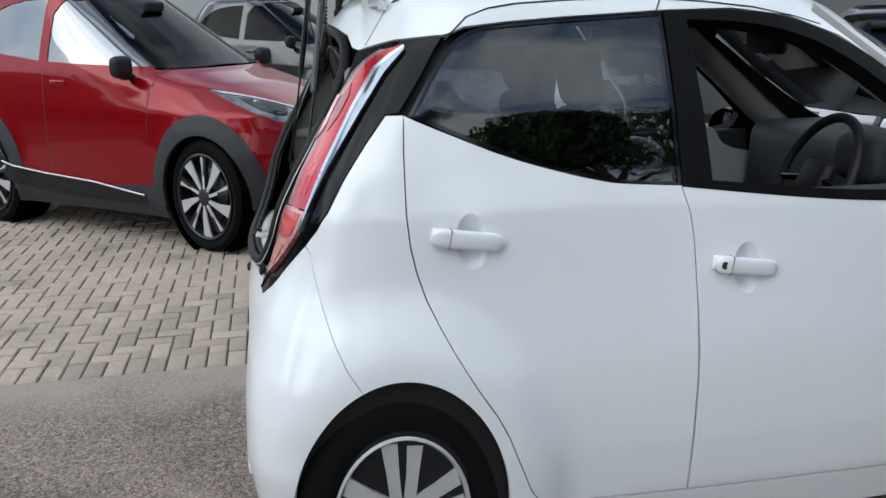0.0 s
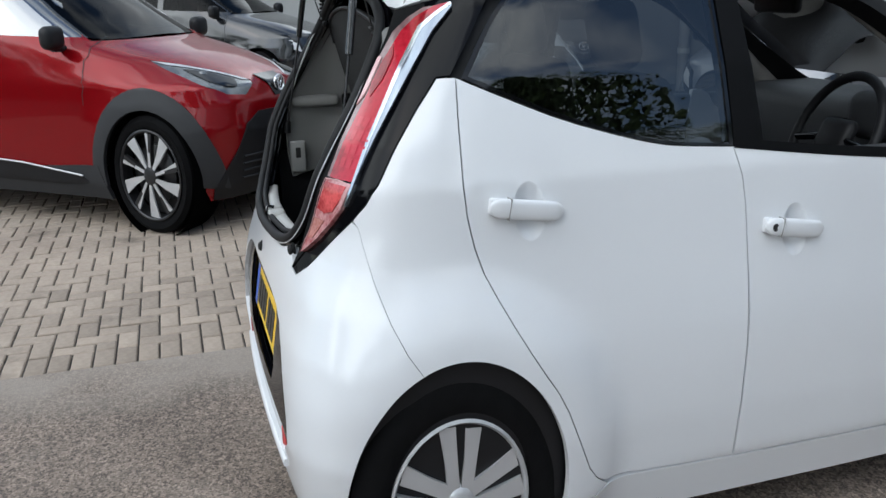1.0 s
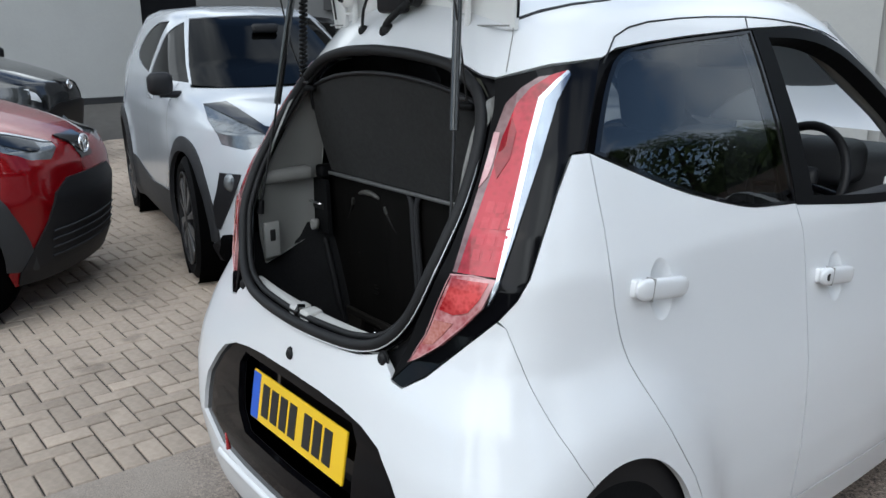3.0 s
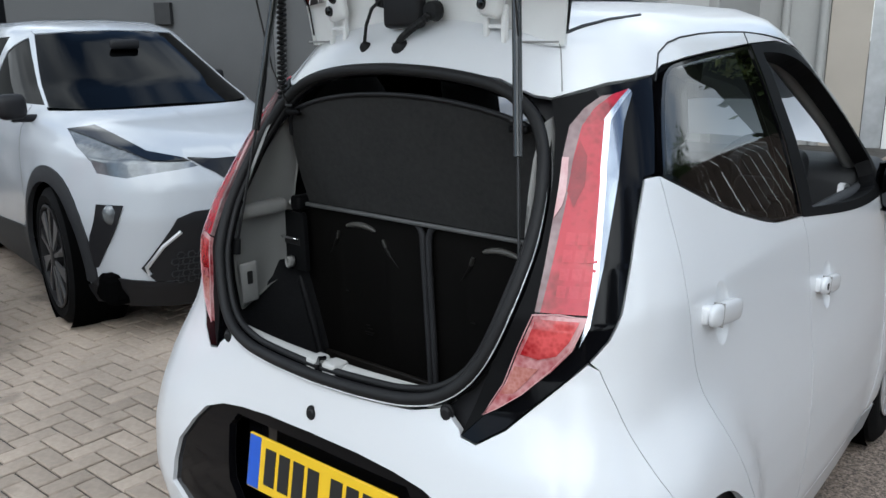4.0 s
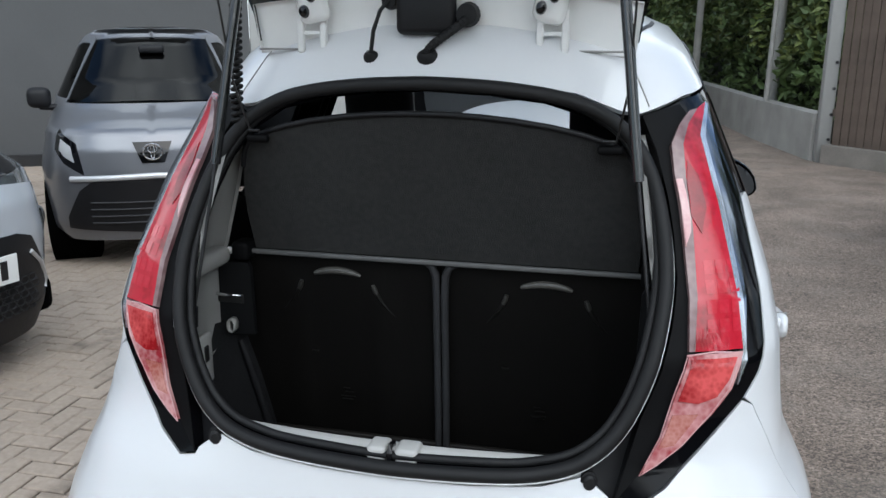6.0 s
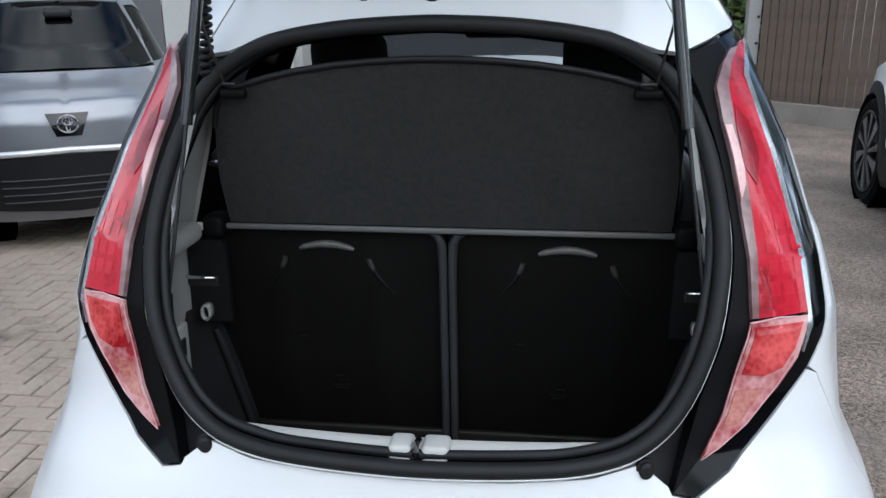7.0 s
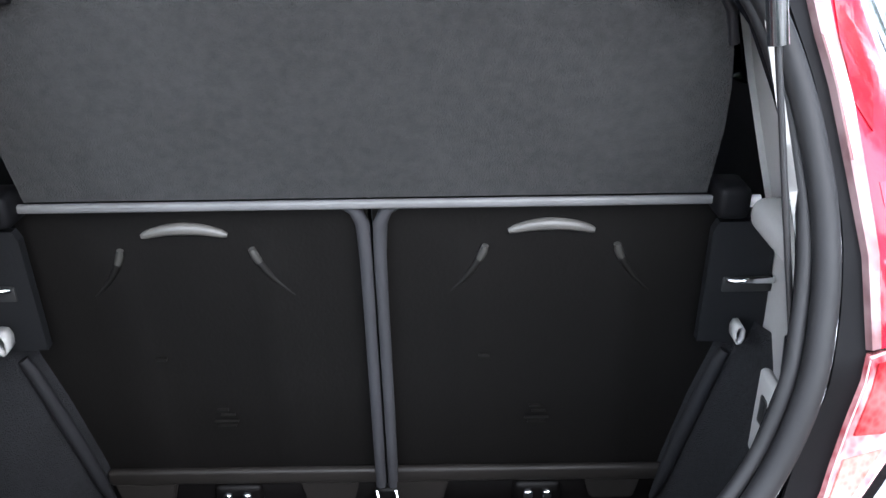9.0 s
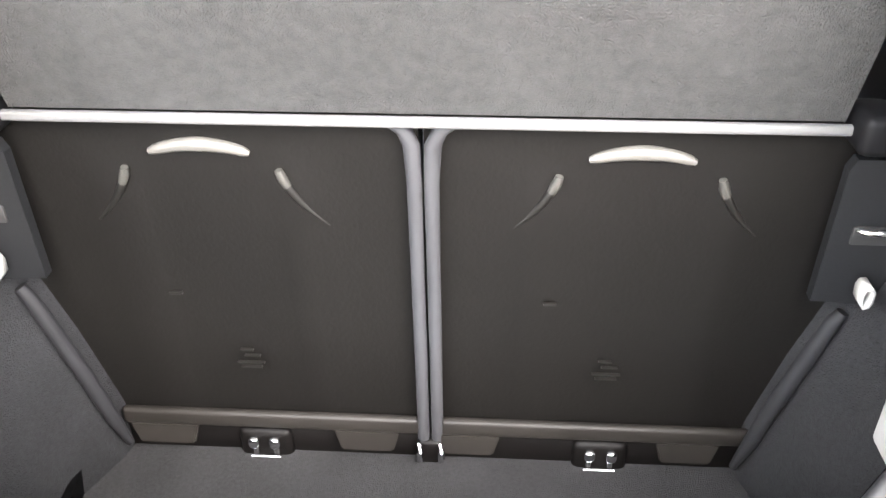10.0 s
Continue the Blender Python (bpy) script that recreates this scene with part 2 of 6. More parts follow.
def stained(m):
    """Dark grimy patches on the paving."""
    nt = m.node_tree
    p = nt.nodes["Principled BSDF"]
    src = p.inputs["Base Color"].links[0].from_socket
    geo, n, r, sc = (nt.nodes.new(k) for k in ("ShaderNodeNewGeometry", "ShaderNodeTexNoise", "ShaderNodeMapRange", "ShaderNodeVectorMath"))
    n.inputs["Scale"].default_value, n.inputs["Detail"].default_value = 2.6, 6.0
    r.inputs[1].default_value, r.inputs[2].default_value = 0.60, 0.74
    r.inputs[3].default_value, r.inputs[4].default_value = 1.0, 0.45
    sc.operation = "SCALE"
    nt.links.new(geo.outputs["Position"], n.inputs["Vector"])
    nt.links.new(n.outputs[0], r.inputs[0])
    nt.links.new(src, sc.inputs[0])
    nt.links.new(r.outputs[0], sc.inputs["Scale"])
    nt.links.new(sc.outputs[0], p.inputs["Base Color"])


worn_tarmac(TARMAC)
stained(BRICKM)

# ---- building blocks ----
from mathutils.geometry import delaunay_2d_cdt


def empty(name, m=None, **tags):
    ob = new(name)
    ob.empty_display_size = 0.1
    if m is not None:
        ob.matrix_world = m
    return tagged(ob, **tags)


def part(name, bm, material, parent=None, label="", smooth=None):
    """One mesh object from a bmesh. smooth: degrees under which edges are shaded round."""
    me = bpy.data.meshes.new(name)
    if smooth:
        bm.normal_update()
        for fc in bm.faces:
            fc.smooth = True
        for e in bm.edges:
            if len(e.link_faces) == 2 and e.calc_face_angle(0) > radians(smooth):
                e.smooth = False
    bm.to_mesh(me)
    bm.free()
    me.materials.append(material)
    ob = new(name, me)
    if parent is not None:
        ob.parent = parent
    return tagged(ob, label=label)


def box_bm(lo, hi, bevel=0.0, seg=2, m=None):
    bm = bmesh.new()
    bmesh.ops.create_cube(bm, size=1)
    lo, hi = Vector(lo), Vector(hi)
    for v in bm.verts:
        v.co = Vector((a + (b - a) * (c + 0.5) for a, b, c in zip(lo, hi, v.co)))
    if bevel:
        bmesh.ops.bevel(bm, geom=bm.edges[:], offset=bevel, segments=seg, affect="EDGES", profile=0.5)
    if m is not None:
        bm.transform(m)
    return bm


def lathe_bm(profile, n=40, sx=1.0, sz=1.0):
    """A turned form about the x axis; profile of (radius, x). sz stretches it upright."""
    bm = bmesh.new()
    rings = []
    for r, x in profile:
        rings.append([bm.verts.new((x, r * math.cos(2 * math.pi * i / n), r * sz * math.sin(2 * math.pi * i / n))) for i in range(n)])
    for a, b in zip(rings, rings[1:]):
        for i in range(n):
            bm.faces.new((a[i], a[(i + 1) % n], b[(i + 1) % n], b[i]))
    return bm


def tube_bm(points, radius, n=10, closed=False, flat=1.0):
    """A tube along points."""
    pts = [Vector(p) for p in points]
    bm = bmesh.new()
    rings = []
    up = Vector((0.13, 0.31, 0.94)).normalized()
    for i, p in enumerate(pts):
        if closed:
            d = (pts[(i + 1) % len(pts)] - pts[i - 1]).normalized()
        else:
            d = (pts[min(i + 1, len(pts) - 1)] - pts[max(i - 1, 0)]).normalized()
        a = d.cross(up)
        if a.length < 0.05:
            a = d.cross(Vector((1, 0, 0)))
        a.normalize()
        b = a.cross(d).normalized()
        r = radius[i] if isinstance(radius, (list, tuple)) else radius
        rings.append([bm.verts.new(p + a * (r * math.cos(2 * math.pi * k / n)) + b * (flat * r * math.sin(2 * math.pi * k / n))) for k in range(n)])
    pairs = list(zip(rings, rings[1:])) + ([(rings[-1], rings[0])] if closed else [])
    for r0, r1 in pairs:
        for k in range(n):
            bm.faces.new((r0[k], r0[(k + 1) % n], r1[(k + 1) % n], r1[k]))
    if not closed:
        bm.faces.new(rings[0][::-1])
        bm.faces.new(rings[-1])
    return bm


def join_bm(*bms):
    out = bmesh.new()
    for b in bms:
        me = bpy.data.meshes.new("tmp")
        b.to_mesh(me)
        b.free()
        out.from_mesh(me)
        bpy.data.meshes.remove(me)
    return out


def rounded(points, times=2, keep=()):
    """A closed outline with its corners cut round; keep: points that stay sharp."""
    pts = [Vector(p) for p in points]
    sharp = [i in keep for i in range(len(pts))]
    for _ in range(times):
        np_, ns = [], []
        for i, p in enumerate(pts):
            a, b = pts[i - 1], pts[(i + 1) % len(pts)]
            if sharp[i]:
                np_.append(p), ns.append(True)
            else:
                np_ += [p.lerp(a, 0.25), p.lerp(b, 0.25)]
                ns += [False, False]
        pts, sharp = np_, ns
    return pts


def dense(pts, step):
    out = []
    for i, p in enumerate(pts):
        q = pts[(i + 1) % len(pts)]
        n = max(1, int((q - p).length / step))
        out += [p.lerp(q, k / n) for k in range(n)]
    return out


def inside(p, poly):
    c, n = False, len(poly)
    j = n - 1
    for i in range(n):
        a, b = poly[i], poly[j]
        if (a.y > p.y) != (b.y > p.y) and p.x < (b.x - a.x) * (p.y - a.y) / (b.y - a.y) + a.x:
            c = not c
        j = i
    return c


def inset(poly, d):
    """Moves a closed outline inwards by d (outwards: minus)."""
    area = sum(a.x * b.y - b.x * a.y for a, b in zip(poly, poly[1:] + poly[:1]))
    s = 1 if area > 0 else -1
    out = []
    for i, p in enumerate(poly):
        t = (poly[(i + 1) % len(poly)] - poly[i - 1])
        t = t.normalized() if t.length else Vector((1, 0))
        out.append(p + Vector((-t.y, t.x)) * (s * d))
    return out


def fill2d(outer, holes=(), res=0.04):
    """Triangles over an outline with holes: points and faces."""
    loops = [outer, *holes]
    verts, edges = [], []
    for lp in loops:
        k = len(verts)
        verts += lp
        edges += [(k + i, k + (i + 1) % len(lp)) for i in range(len(lp))]
    xs, ys = [p.x for p in outer], [p.y for p in outer]
    flat = np.array([(p.x, p.y) for p in verts])
    x = min(xs) + res * 0.5
    while x < max(xs):
        y = min(ys) + res * 0.5
        while y < max(ys):
            p = Vector((x, y))
            if ((flat - (x, y)) ** 2).sum(1).min() > (0.45 * res) ** 2 and inside(p, outer) and not any(inside(p, h) for h in holes):
                verts.append(p)
            y += res
        x += res
    v, e, f, *_ = delaunay_2d_cdt([Vector(p) for p in verts], edges, [], 0, 1e-6)
    keep = []
    for t in f:
        c = (v[t[0]] + v[t[1]] + v[t[2]]) / 3
        if inside(c, outer) and not any(inside(c, h) for h in holes):
            a, b = v[t[1]] - v[t[0]], v[t[2]] - v[t[0]]
            keep.append(tuple(t) if a.x * b.y - a.y * b.x > 0 else tuple(reversed(t)))
    return v, keep


def skin(name, surf, outer, holes, material, parent, label="", off=0.0, gap=0.0, depth=0.01, res=0.04, flip=False, step=0.02):
    """A panel of sheet metal, plastic or glass: an outline in a surface's own two coordinates, laid on the surface,
    with turned-in edges. surf(u, v) gives a place; flip: for a mirrored side."""
    outer = dense([Vector(p) for p in outer], step)
    holes = [dense([Vector(p) for p in h], step) for h in holes]
    if gap:
        outer = inset(outer, gap)
    v, f = fill2d(outer, holes, res)
    h = 0.004
    co, no = [], []
    for p in v:
        a = Vector(surf(p.x, p.y))
        du, dv = Vector(surf(p.x + h, p.y)) - Vector(surf(p.x - h, p.y)), Vector(surf(p.x, p.y + h)) - Vector(surf(p.x, p.y - h))
        n = du.cross(dv).normalized()
        co.append(a + n * off), no.append(n)
    verts, normals, faces = list(co), list(no), list(f)
    if depth:
        count = {}
        for t in f:
            for a, b in ((t[0], t[1]), (t[1], t[2]), (t[2], t[0])):
                count[(a, b)] = 1
        for (a, b) in list(count):
            if (b, a) not in count:
                k = len(verts)
                side = (co[b] - co[a]).cross(no[a]).normalized()
                verts += [co[a], co[b], co[b] - no[b] * depth, co[a] - no[a] * depth]
                normals += [side] * 4
                faces.append((k, k + 3, k + 2, k + 1))
    if flip:
        verts = [Vector((-p.x, p.y, p.z)) for p in verts]
        normals = [Vector((-p.x, p.y, p.z)) for p in normals]
        faces = [tuple(reversed(t)) for t in faces]
    me = bpy.data.meshes.new(name)
    me.from_pydata(verts, [], faces)
    me.polygons.foreach_set("use_smooth", [True] * len(me.polygons))
    me.normals_split_custom_set_from_vertices(normals)
    me.materials.append(material)
    ob = new(name, me)
    if parent is not None:
        ob.parent = parent
    return tagged(ob, label=label)


class Shell:
    """A car's outside as level slices: u runs from 0 at the middle of one end to 1 at the side and 2 at the other end."""

    def __init__(self, zs, ws, rs, ns, fs, mid, crown, front=3.2, arches=(), ar=0.3, vs=1.28, reach=0.1, power=2):
        self.power, self.crowns = power, (crown if isinstance(crown, list) else [crown] * len(zs))
        self.t = [zs, ws, rs, ns, fs]
        self.mid, self.front, self.arches, self.ar, self.vs, self.reach = mid, front, arches, ar, vs, reach

    def __call__(self, u, z):
        zs = self.t[0]
        w, r, n, fy = (float(np.interp(z, zs, k)) for k in self.t[1:])
        s, a = (1 if u >= 0 else -1), abs(u)
        if a > 2:
            s, a = -s, 4 - a
        if a <= 1:
            th = a * math.pi / 2
            c, d = abs(math.cos(th)), abs(math.sin(th))
            k = (c ** n + d ** n) ** (-1 / n)
            x, y = w * d * k, self.mid - (self.mid - r) * c * k + float(np.interp(z, zs, self.crowns)) * (d * k) ** 2 * c * k
        else:
            th = (2 - a) * math.pi / 2
            c, d = abs(math.cos(th)), abs(math.sin(th))
            k = (c ** self.front + d ** self.front) ** (-1 / self.front)
            x, y = w * d * k, self.mid + (fy - self.mid) * c * k
        for cy, cz, flare in self.arches:
            q = math.hypot(y - cy, (z - cz) / self.vs) - self.ar
            f = math.exp(-(max(q, 0) / self.reach) ** self.power)
            x += flare * f * min(1, (x / w) ** 4)
        return s * x, y, z

    def side(self, y, z):
        """u of the place on the side at length y."""
        lo, hi = 0.0, 2.0
        for _ in range(30):
            m = (lo + hi) / 2
            if self(m, z)[1] < y:
                lo = m
            else:
                hi = m
        return Vector((lo, z))

    def end(self, x, z):
        """u of the place on the first end at x off the middle."""
        lo, hi = 0.0, 0.9
        for _ in range(30):
            m = (lo + hi) / 2
            if self(m, z)[0] < abs(x):
                lo = m
            else:
                hi = m
        return Vector((math.copysign(lo, x), z))

    def sides(self, pts, times=2, keep=()):
        return [self.side(p.x, p.y) for p in dense(rounded(pts, times, keep), .03)]

    def ends(self, pts, times=2, keep=()):
        return [self.end(p.x, p.y) for p in rounded(pts, times, keep)]


def both(name, surf, outer, holes, material, parent, label="", **kw):
    """A panel and its mirror image on the other side."""
    return [skin(name, surf, outer, holes, material, parent, label, flip=fl, **kw) for fl in (False, True)]

# ---- the place: ground, walls, fence, hedge ----
def plane_bm(pts, z=0.0):
    bm = bmesh.new()
    bm.faces.new([bm.verts.new((x, y, z)) for x, y in pts])
    return bm


ground = part("ground", plane_bm([(-120, -120), (120, -120), (120, 120), (-120, 120)], -0.06), TARMAC)
tagged(ground, "worn grey tarmac forecourt and lane", "ground", kind="structure")
# the tarmac apron beside the paving, with a worn edge
EDGE = -1.255
apron = part("tarmac_apron", box_bm((EDGE, -40, -0.05), (60, 60, 0.0)), TARMAC)
tagged(apron, "worn grey tarmac with pale dusty patches", "tarmac", kind="structure")
bed = part("paving_bed", box_bm((-30, -40, -0.05), (EDGE, 60, -0.012)), JOINT)
tagged(bed, "dark sand bed in the joints of the paving", "paving bed", kind="structure")


def wall_run(name, a, b, z0, z1, thick, material, label, category="wall"):
    """An upright wall from a to b in plan."""
    a, b = Vector((*a, 0)), Vector((*b, 0))
    ln = (b - a).length
    ang = math.atan2(b.y - a.y, b.x - a.x)
    bm = box_bm((0, -thick / 2, z0), (ln, thick / 2, z1), 0.004, 1)
    ob = part(name, bm, material)
    ob.matrix_world = Matrix.Translation(a) @ Matrix.Rotation(ang, 4, "Z")
    return tagged(ob, label, category, kind="structure")


wall_run("wall_west", (-17.2, -16), (-17.2, 5.7), -0.05, 6.0, 0.3, WALL_PALE, "pale grey rendered showroom wall")
wall_run("baseboard", (-17.0, -16), (-17.0, 5.7), -0.05, 0.12, 0.1, SKIRT, "black skirting along the showroom wall", "skirting")
wall_run("window_1", (-17.2, 5.72), (-17.2, 14), -0.05, 6.0, 0.2, BLACK_GLOSS, "dark glazed showroom front", "window")
wall_run("wall_north", (-12.6, 5.22), (-4.71, 9.318), -0.05, 6.0, 0.3, WALL, "smooth grey rendered building wall")
wall_run("wall_north", (-4.70, 9.323), (-3.3, 10.05), -0.05, 6.0, 0.3, WALL_PALE, "pale rendered end of the building wall")
wall_run("baseboard", (-12.5, 5.02), (-3.2, 9.85), -0.05, 0.14, 0.08, SKIRT, "black skirting along the grey wall", "skirting")
wall_run("wall_north", (-3.3, 10.05), (-3.45, 12.16), -0.05, 6.0, 0.3, WALL_PALE, "pale cladding return of the building")
FA, FD = Vector((-3.45, 12.02, 0)), Vector((.976, .217, 0))


def facade(x):
    """A place along the entrance front, by its x."""
    return FA.x + (x - FA.x), FA.y + (x - FA.x) * FD.y / FD.x


wall_run("wall_north", facade(-3.45), facade(-2.37), -0.05, 6.0, 0.25, WALL_PALE, "pale cladding beside the entrance")
wall_run("wall_north", facade(-2.36), facade(-1.84), -0.05, 6.0, 0.25, WALL_BEIGE, "beige cladding panel beside the entrance")
wall_run("trim", facade(-1.83), facade(-1.56), -0.05, 6.0, 0.22, STEEL, "ribbed grey metal reveal", "trim")
wall_run("door_frame", facade(-1.55), facade(-1.30), -0.05, 6.0, 0.3, WHITE_IN, "white door post", "door frame")
wall_run("wall_east", facade(-.34), (-.9, 19), -0.05, 6.0, 0.25, WALL_PALE, "pale side wall of the building")

# ---- the white hatchback with its glass tailgate open ----
AY = Shell(
    zs=[.16, .33, .50, .65, .75, .86, .97, 1.05, 1.15, 1.25, 1.40, 1.56, 1.66, 1.71, 1.74, 1.76, 1.775],
    ws=[.68, .722, .735, .735, .73, .718, .706, .699, .69, .665, .615, .545, .495, .45, .38, .28, .06],
    rs=[.12, .08, .06, .07, .085, .105, .125, .135, .15, .19, .27, .36, .43, .49, .60, .78, 1.08],
    ns=[8, 10, 12, 13, 13, 13, 13.5, 14, 14, 14, 13, 11, 8, 6, 5, 4, 3],
    fs=[3.25, 3.28, 3.3, 3.3, 3.28, 3.25, 3.2, 3.1, 2.85, 2.66, 2.38, 2.09, 1.9, 1.78, 1.66, 1.5, 1.2],
    mid=1.3, crown=[.03, .03, .03, .03, .035, .065, .13, .15, .15, .15, .15, .15, .15, .15, .15, .15, .15], arches=[(.475, .37, .055), (2.62, .37, .02)], ar=.28, reach=.15, power=4)
aygo = empty("hatchback_car", label="white five-door hatchback with its glass tailgate raised", category="car")


def uz(*pts):
    return [Vector(p) for p in pts]


def mirror_u(pts):
    return [Vector((-p.x, p.y)) for p in reversed(pts)]


# outlines, given on the side by (length, height) and at the back by (off the middle, height)
ARCH = [AY.side(.475 + .285 * math.cos(a), .37 + .395 * math.sin(a)) for a in [math.pi * (1.07 - 1.14 * i / 60) for i in range(61)]]
ARCH_F = [AY.side(2.62 + .285 * math.cos(a), .37 + .395 * math.sin(a)) for a in [math.pi * (1.07 - 1.14 * i / 24) for i in range(25)]]
WIN_R = AY.sides([(.535, 1.40), (.625, 1.535), (.70, 1.605), (.82, 1.617), (.97, 1.627), (1.13, 1.635), (1.241, 1.641), (1.243, 1.42), (1.245, 1.205), (1.08, 1.217), (1.02, 1.227), (.928, 1.25), (.781, 1.295), (.642, 1.352)], 2, keep=(0, 6, 8))
DOOR_R = AY.sides([(.522, 1.401), (.513, 1.29), (.511, 1.122), (.54, .981), (.593, .861), (.664, .734), (.739, .62), (.787, .494), (.83, .385), (.90, .337), (1.305, .322), (1.305, .52), (1.307, .72), (1.296, .914), (1.278, 1.105), (1.245, 1.203), (1.08, 1.215), (1.02, 1.225), (.928, 1.248), (.781, 1.292), (.642, 1.349)], 1, keep=(0, 10, 15))
DOOR_F = AY.sides([(1.305, .322), (2.15, .31), (2.20, .40), (2.22, .7), (2.24, 1.12), (1.862, 1.132), (1.564, 1.162), (1.245, 1.203), (1.278, 1.105), (1.296, .914), (1.307, .72), (1.305, .52)], 1, keep=(0, 1, 4, 7))
BLK_IN = uz((.403, 1.548), (.410, 1.49), (.410, 1.427), (.408, 1.353), (.403, 1.282), (.390, 1.204), (.372, 1.125), (.353, 1.057), (.338, .985), (.322, .915))
BLK_OUT = uz((.345, .908), (.380, .946), (.420, 1.015), (.459, 1.083), (.477, 1.125), (.488, 1.17), (.495, 1.24), (.504, 1.33), (.514, 1.403), (.5295, 1.407), (.538, 1.49), (.545, 1.588), (.475, 1.576))
AP_OUT = uz((0, 1.609), (.10, 1.607), (.198, 1.601), (.312, 1.584), (.372, 1.552), (.402, 1.503), (.408, 1.427), (.408, 1.353), (.403, 1.282), (.390, 1.204), (.372, 1.125), (.352, 1.057), (.323, .998), (.290, .964), (.233, .942), (.128, .934), (0, .932))
AP_IN = uz((0, 1.600), (.145, 1.594), (.258, 1.581), (.323, 1.560), (.368, 1.520), (.388, 1.462), (.389, 1.380), (.384, 1.299), (.370, 1.223), (.352, 1.144), (.334, 1.077), (.308, 1.022), (.270, .986), (.20, .969), (0, .963))
AP_RING = AP_OUT + mirror_u(AP_OUT[1:-1])
AP_HOLE = AP_IN + mirror_u(AP_IN[1:-1])
knots = uz((.272, 1.085), (.281, 1.02), (.295, .945), (.318, .862), (.346, .797), (.380, .7423))
SEAM = [AY.side(p.x, p.y) for a, b in zip(knots, knots[1:]) for p in [a.lerp(b, k / 4) for k in range(4)]] + [AY.side(.380, .7423)]

# rear bumper, one piece from wheel to wheel, with the dark insert let in
low = [p for p in ARCH if AY(*p)[1] < .378 and p.y > .31][::-1] + [AY.side(.185, .28)]
half = [Vector((0, .928)), Vector((.128, .930)), Vector((.233, .938)), Vector((.290, .958)), Vector((.318, .925)), Vector((.322, .912)), Vector((.345, .905)), Vector((.380, .942)), Vector((.420, 1.011)), Vector((.458, 1.079))] + SEAM[1:] + low + [Vector((.25, .27)), Vector((0, .27))]
BUMPER = half + mirror_u(half[1:-1])
ins = [AY.end(x, z) for x, z in ((0, .818), (.15, .815), (.25, .806), (.33, .792), (.40, .766), (.455, .715), (.515, .645), (.545, .575), (.56, .505), (.46, .425), (.30, .415), (0, .412))]
INSERT = ins + mirror_u(ins[1:-1])
skin("rear_bumper", AY, BUMPER, [INSERT], WHITE, aygo, "white bumper with a black insert", gap=.0002, depth=.02)
rec = [AY.end(x, z) for x, z in ((0, .785), (.28, .78), (.31, .74), (.30, .60), (.26, .545), (0, .54))]
RECESS = rec + mirror_u(rec[1:-1])
insert = skin("bumper_insert", AY, INSERT, [RECESS], LAMP_BLACK, aygo, "gloss black insert round the plate", off=-.012, depth=.02)


def plate_surf(u, z):
    x, y, zz = AY(u, z)
    return x, y + .075, zz


skin("plate_recess", plate_surf, RECESS, [], BLACK_GLOSS, insert, "gloss black recess behind the plate", depth=0)
lip = tube_bm([AY(u.x, u.y) for u in [AY.end(-.47 + .94 * i / 24, .396) for i in range(25)]], .010, 8, flat=1.3)
part("diffuser_strip", lip, WHITE, aygo, "white strip under the insert", 60)
skin("diffuser", AY, [Vector((-.42, .27)), Vector((.42, .27)), Vector((.42, .16)), Vector((-.42, .16))], [], BLACK_TRIM, aygo, off=-.01, depth=.02)
for sgn in (1, -1):
    ctr = Vector(AY(*AY.end(.425 * sgn, .45)))
    part("reflector", box_bm((-.012, .009, -.030), (.012, .024, .030), .005, 2, Matrix.Translation(ctr) @ Matrix.Rotation(sgn * .30, 4, "Z")), LENS_DARK, aygo, "red reflector low in the insert")


def number_plate(parent, m, back_mat, band=True, w=.49, h=.138):
    """A plate with its characters as plain bars."""
    pl = part("number_plate", box_bm((-w / 2, -.004, -h / 2), (w / 2, .004, h / 2), .003, 2), back_mat, parent, "number plate with dark bars")
    pl.matrix_local = m
    if band:
        part("plate_band", box_bm((-w / 2 + .004, -.0055, -h / 2 + .004), (-w / 2 + .045, -.003, h / 2 - .004)), PLATE_B, pl, "blue band")
    x = -w / 2 + .065
    for i in range(7):
        if i == 4:
            x += .026
        part("plate_bar", box_bm((x, -.006, -h * .33), (x + .037, -.003, h * .33)), INK, pl)
        x += .0505
    return pl


number_plate(aygo, pose(0, .108, .668, -10), PLATE_Y)
for x, z in ((0, .861), (.353, .950), (-.351, .950)):
    yy = AY(*AY.end(x, z))[1]
    bm = lathe_bm([(.0, -.010), (.008, -.009), (.0115, -.005), (.0115, 0), (.015, .001), (.015, .006)], 16)
    part("rubber_stop", bm, RUBBER, aygo, "black rubber buffer", 40).matrix_local = Matrix.Translation((x, yy, z)) @ Matrix.Rotation(math.pi / 2 + .25, 4, "Z") @ Matrix.Diagonal((1, 1, 1.25, 1))

# quarter panels, doors, sills
quarter = DOOR_R[:DOOR_R.index(min(DOOR_R, key=lambda p: (p - AY.side(.83, .385)).length)) + 1] + [AY.side(.893, .334), AY.side(.80, .298)]
quarter += [p for p in ARCH[::-1] if p.x > AY.side(.235, .6).x - .5 and AY(*p)[1] > .382]
quarter += list(reversed(SEAM[1:])) + uz((.460, 1.083), (.478, 1.125), (.489, 1.17), (.496, 1.24), (.505, 1.33), (.515, 1.400))
both("quarter_panel", AY, quarter, [], WHITE, aygo, gap=.0004, depth=.02)


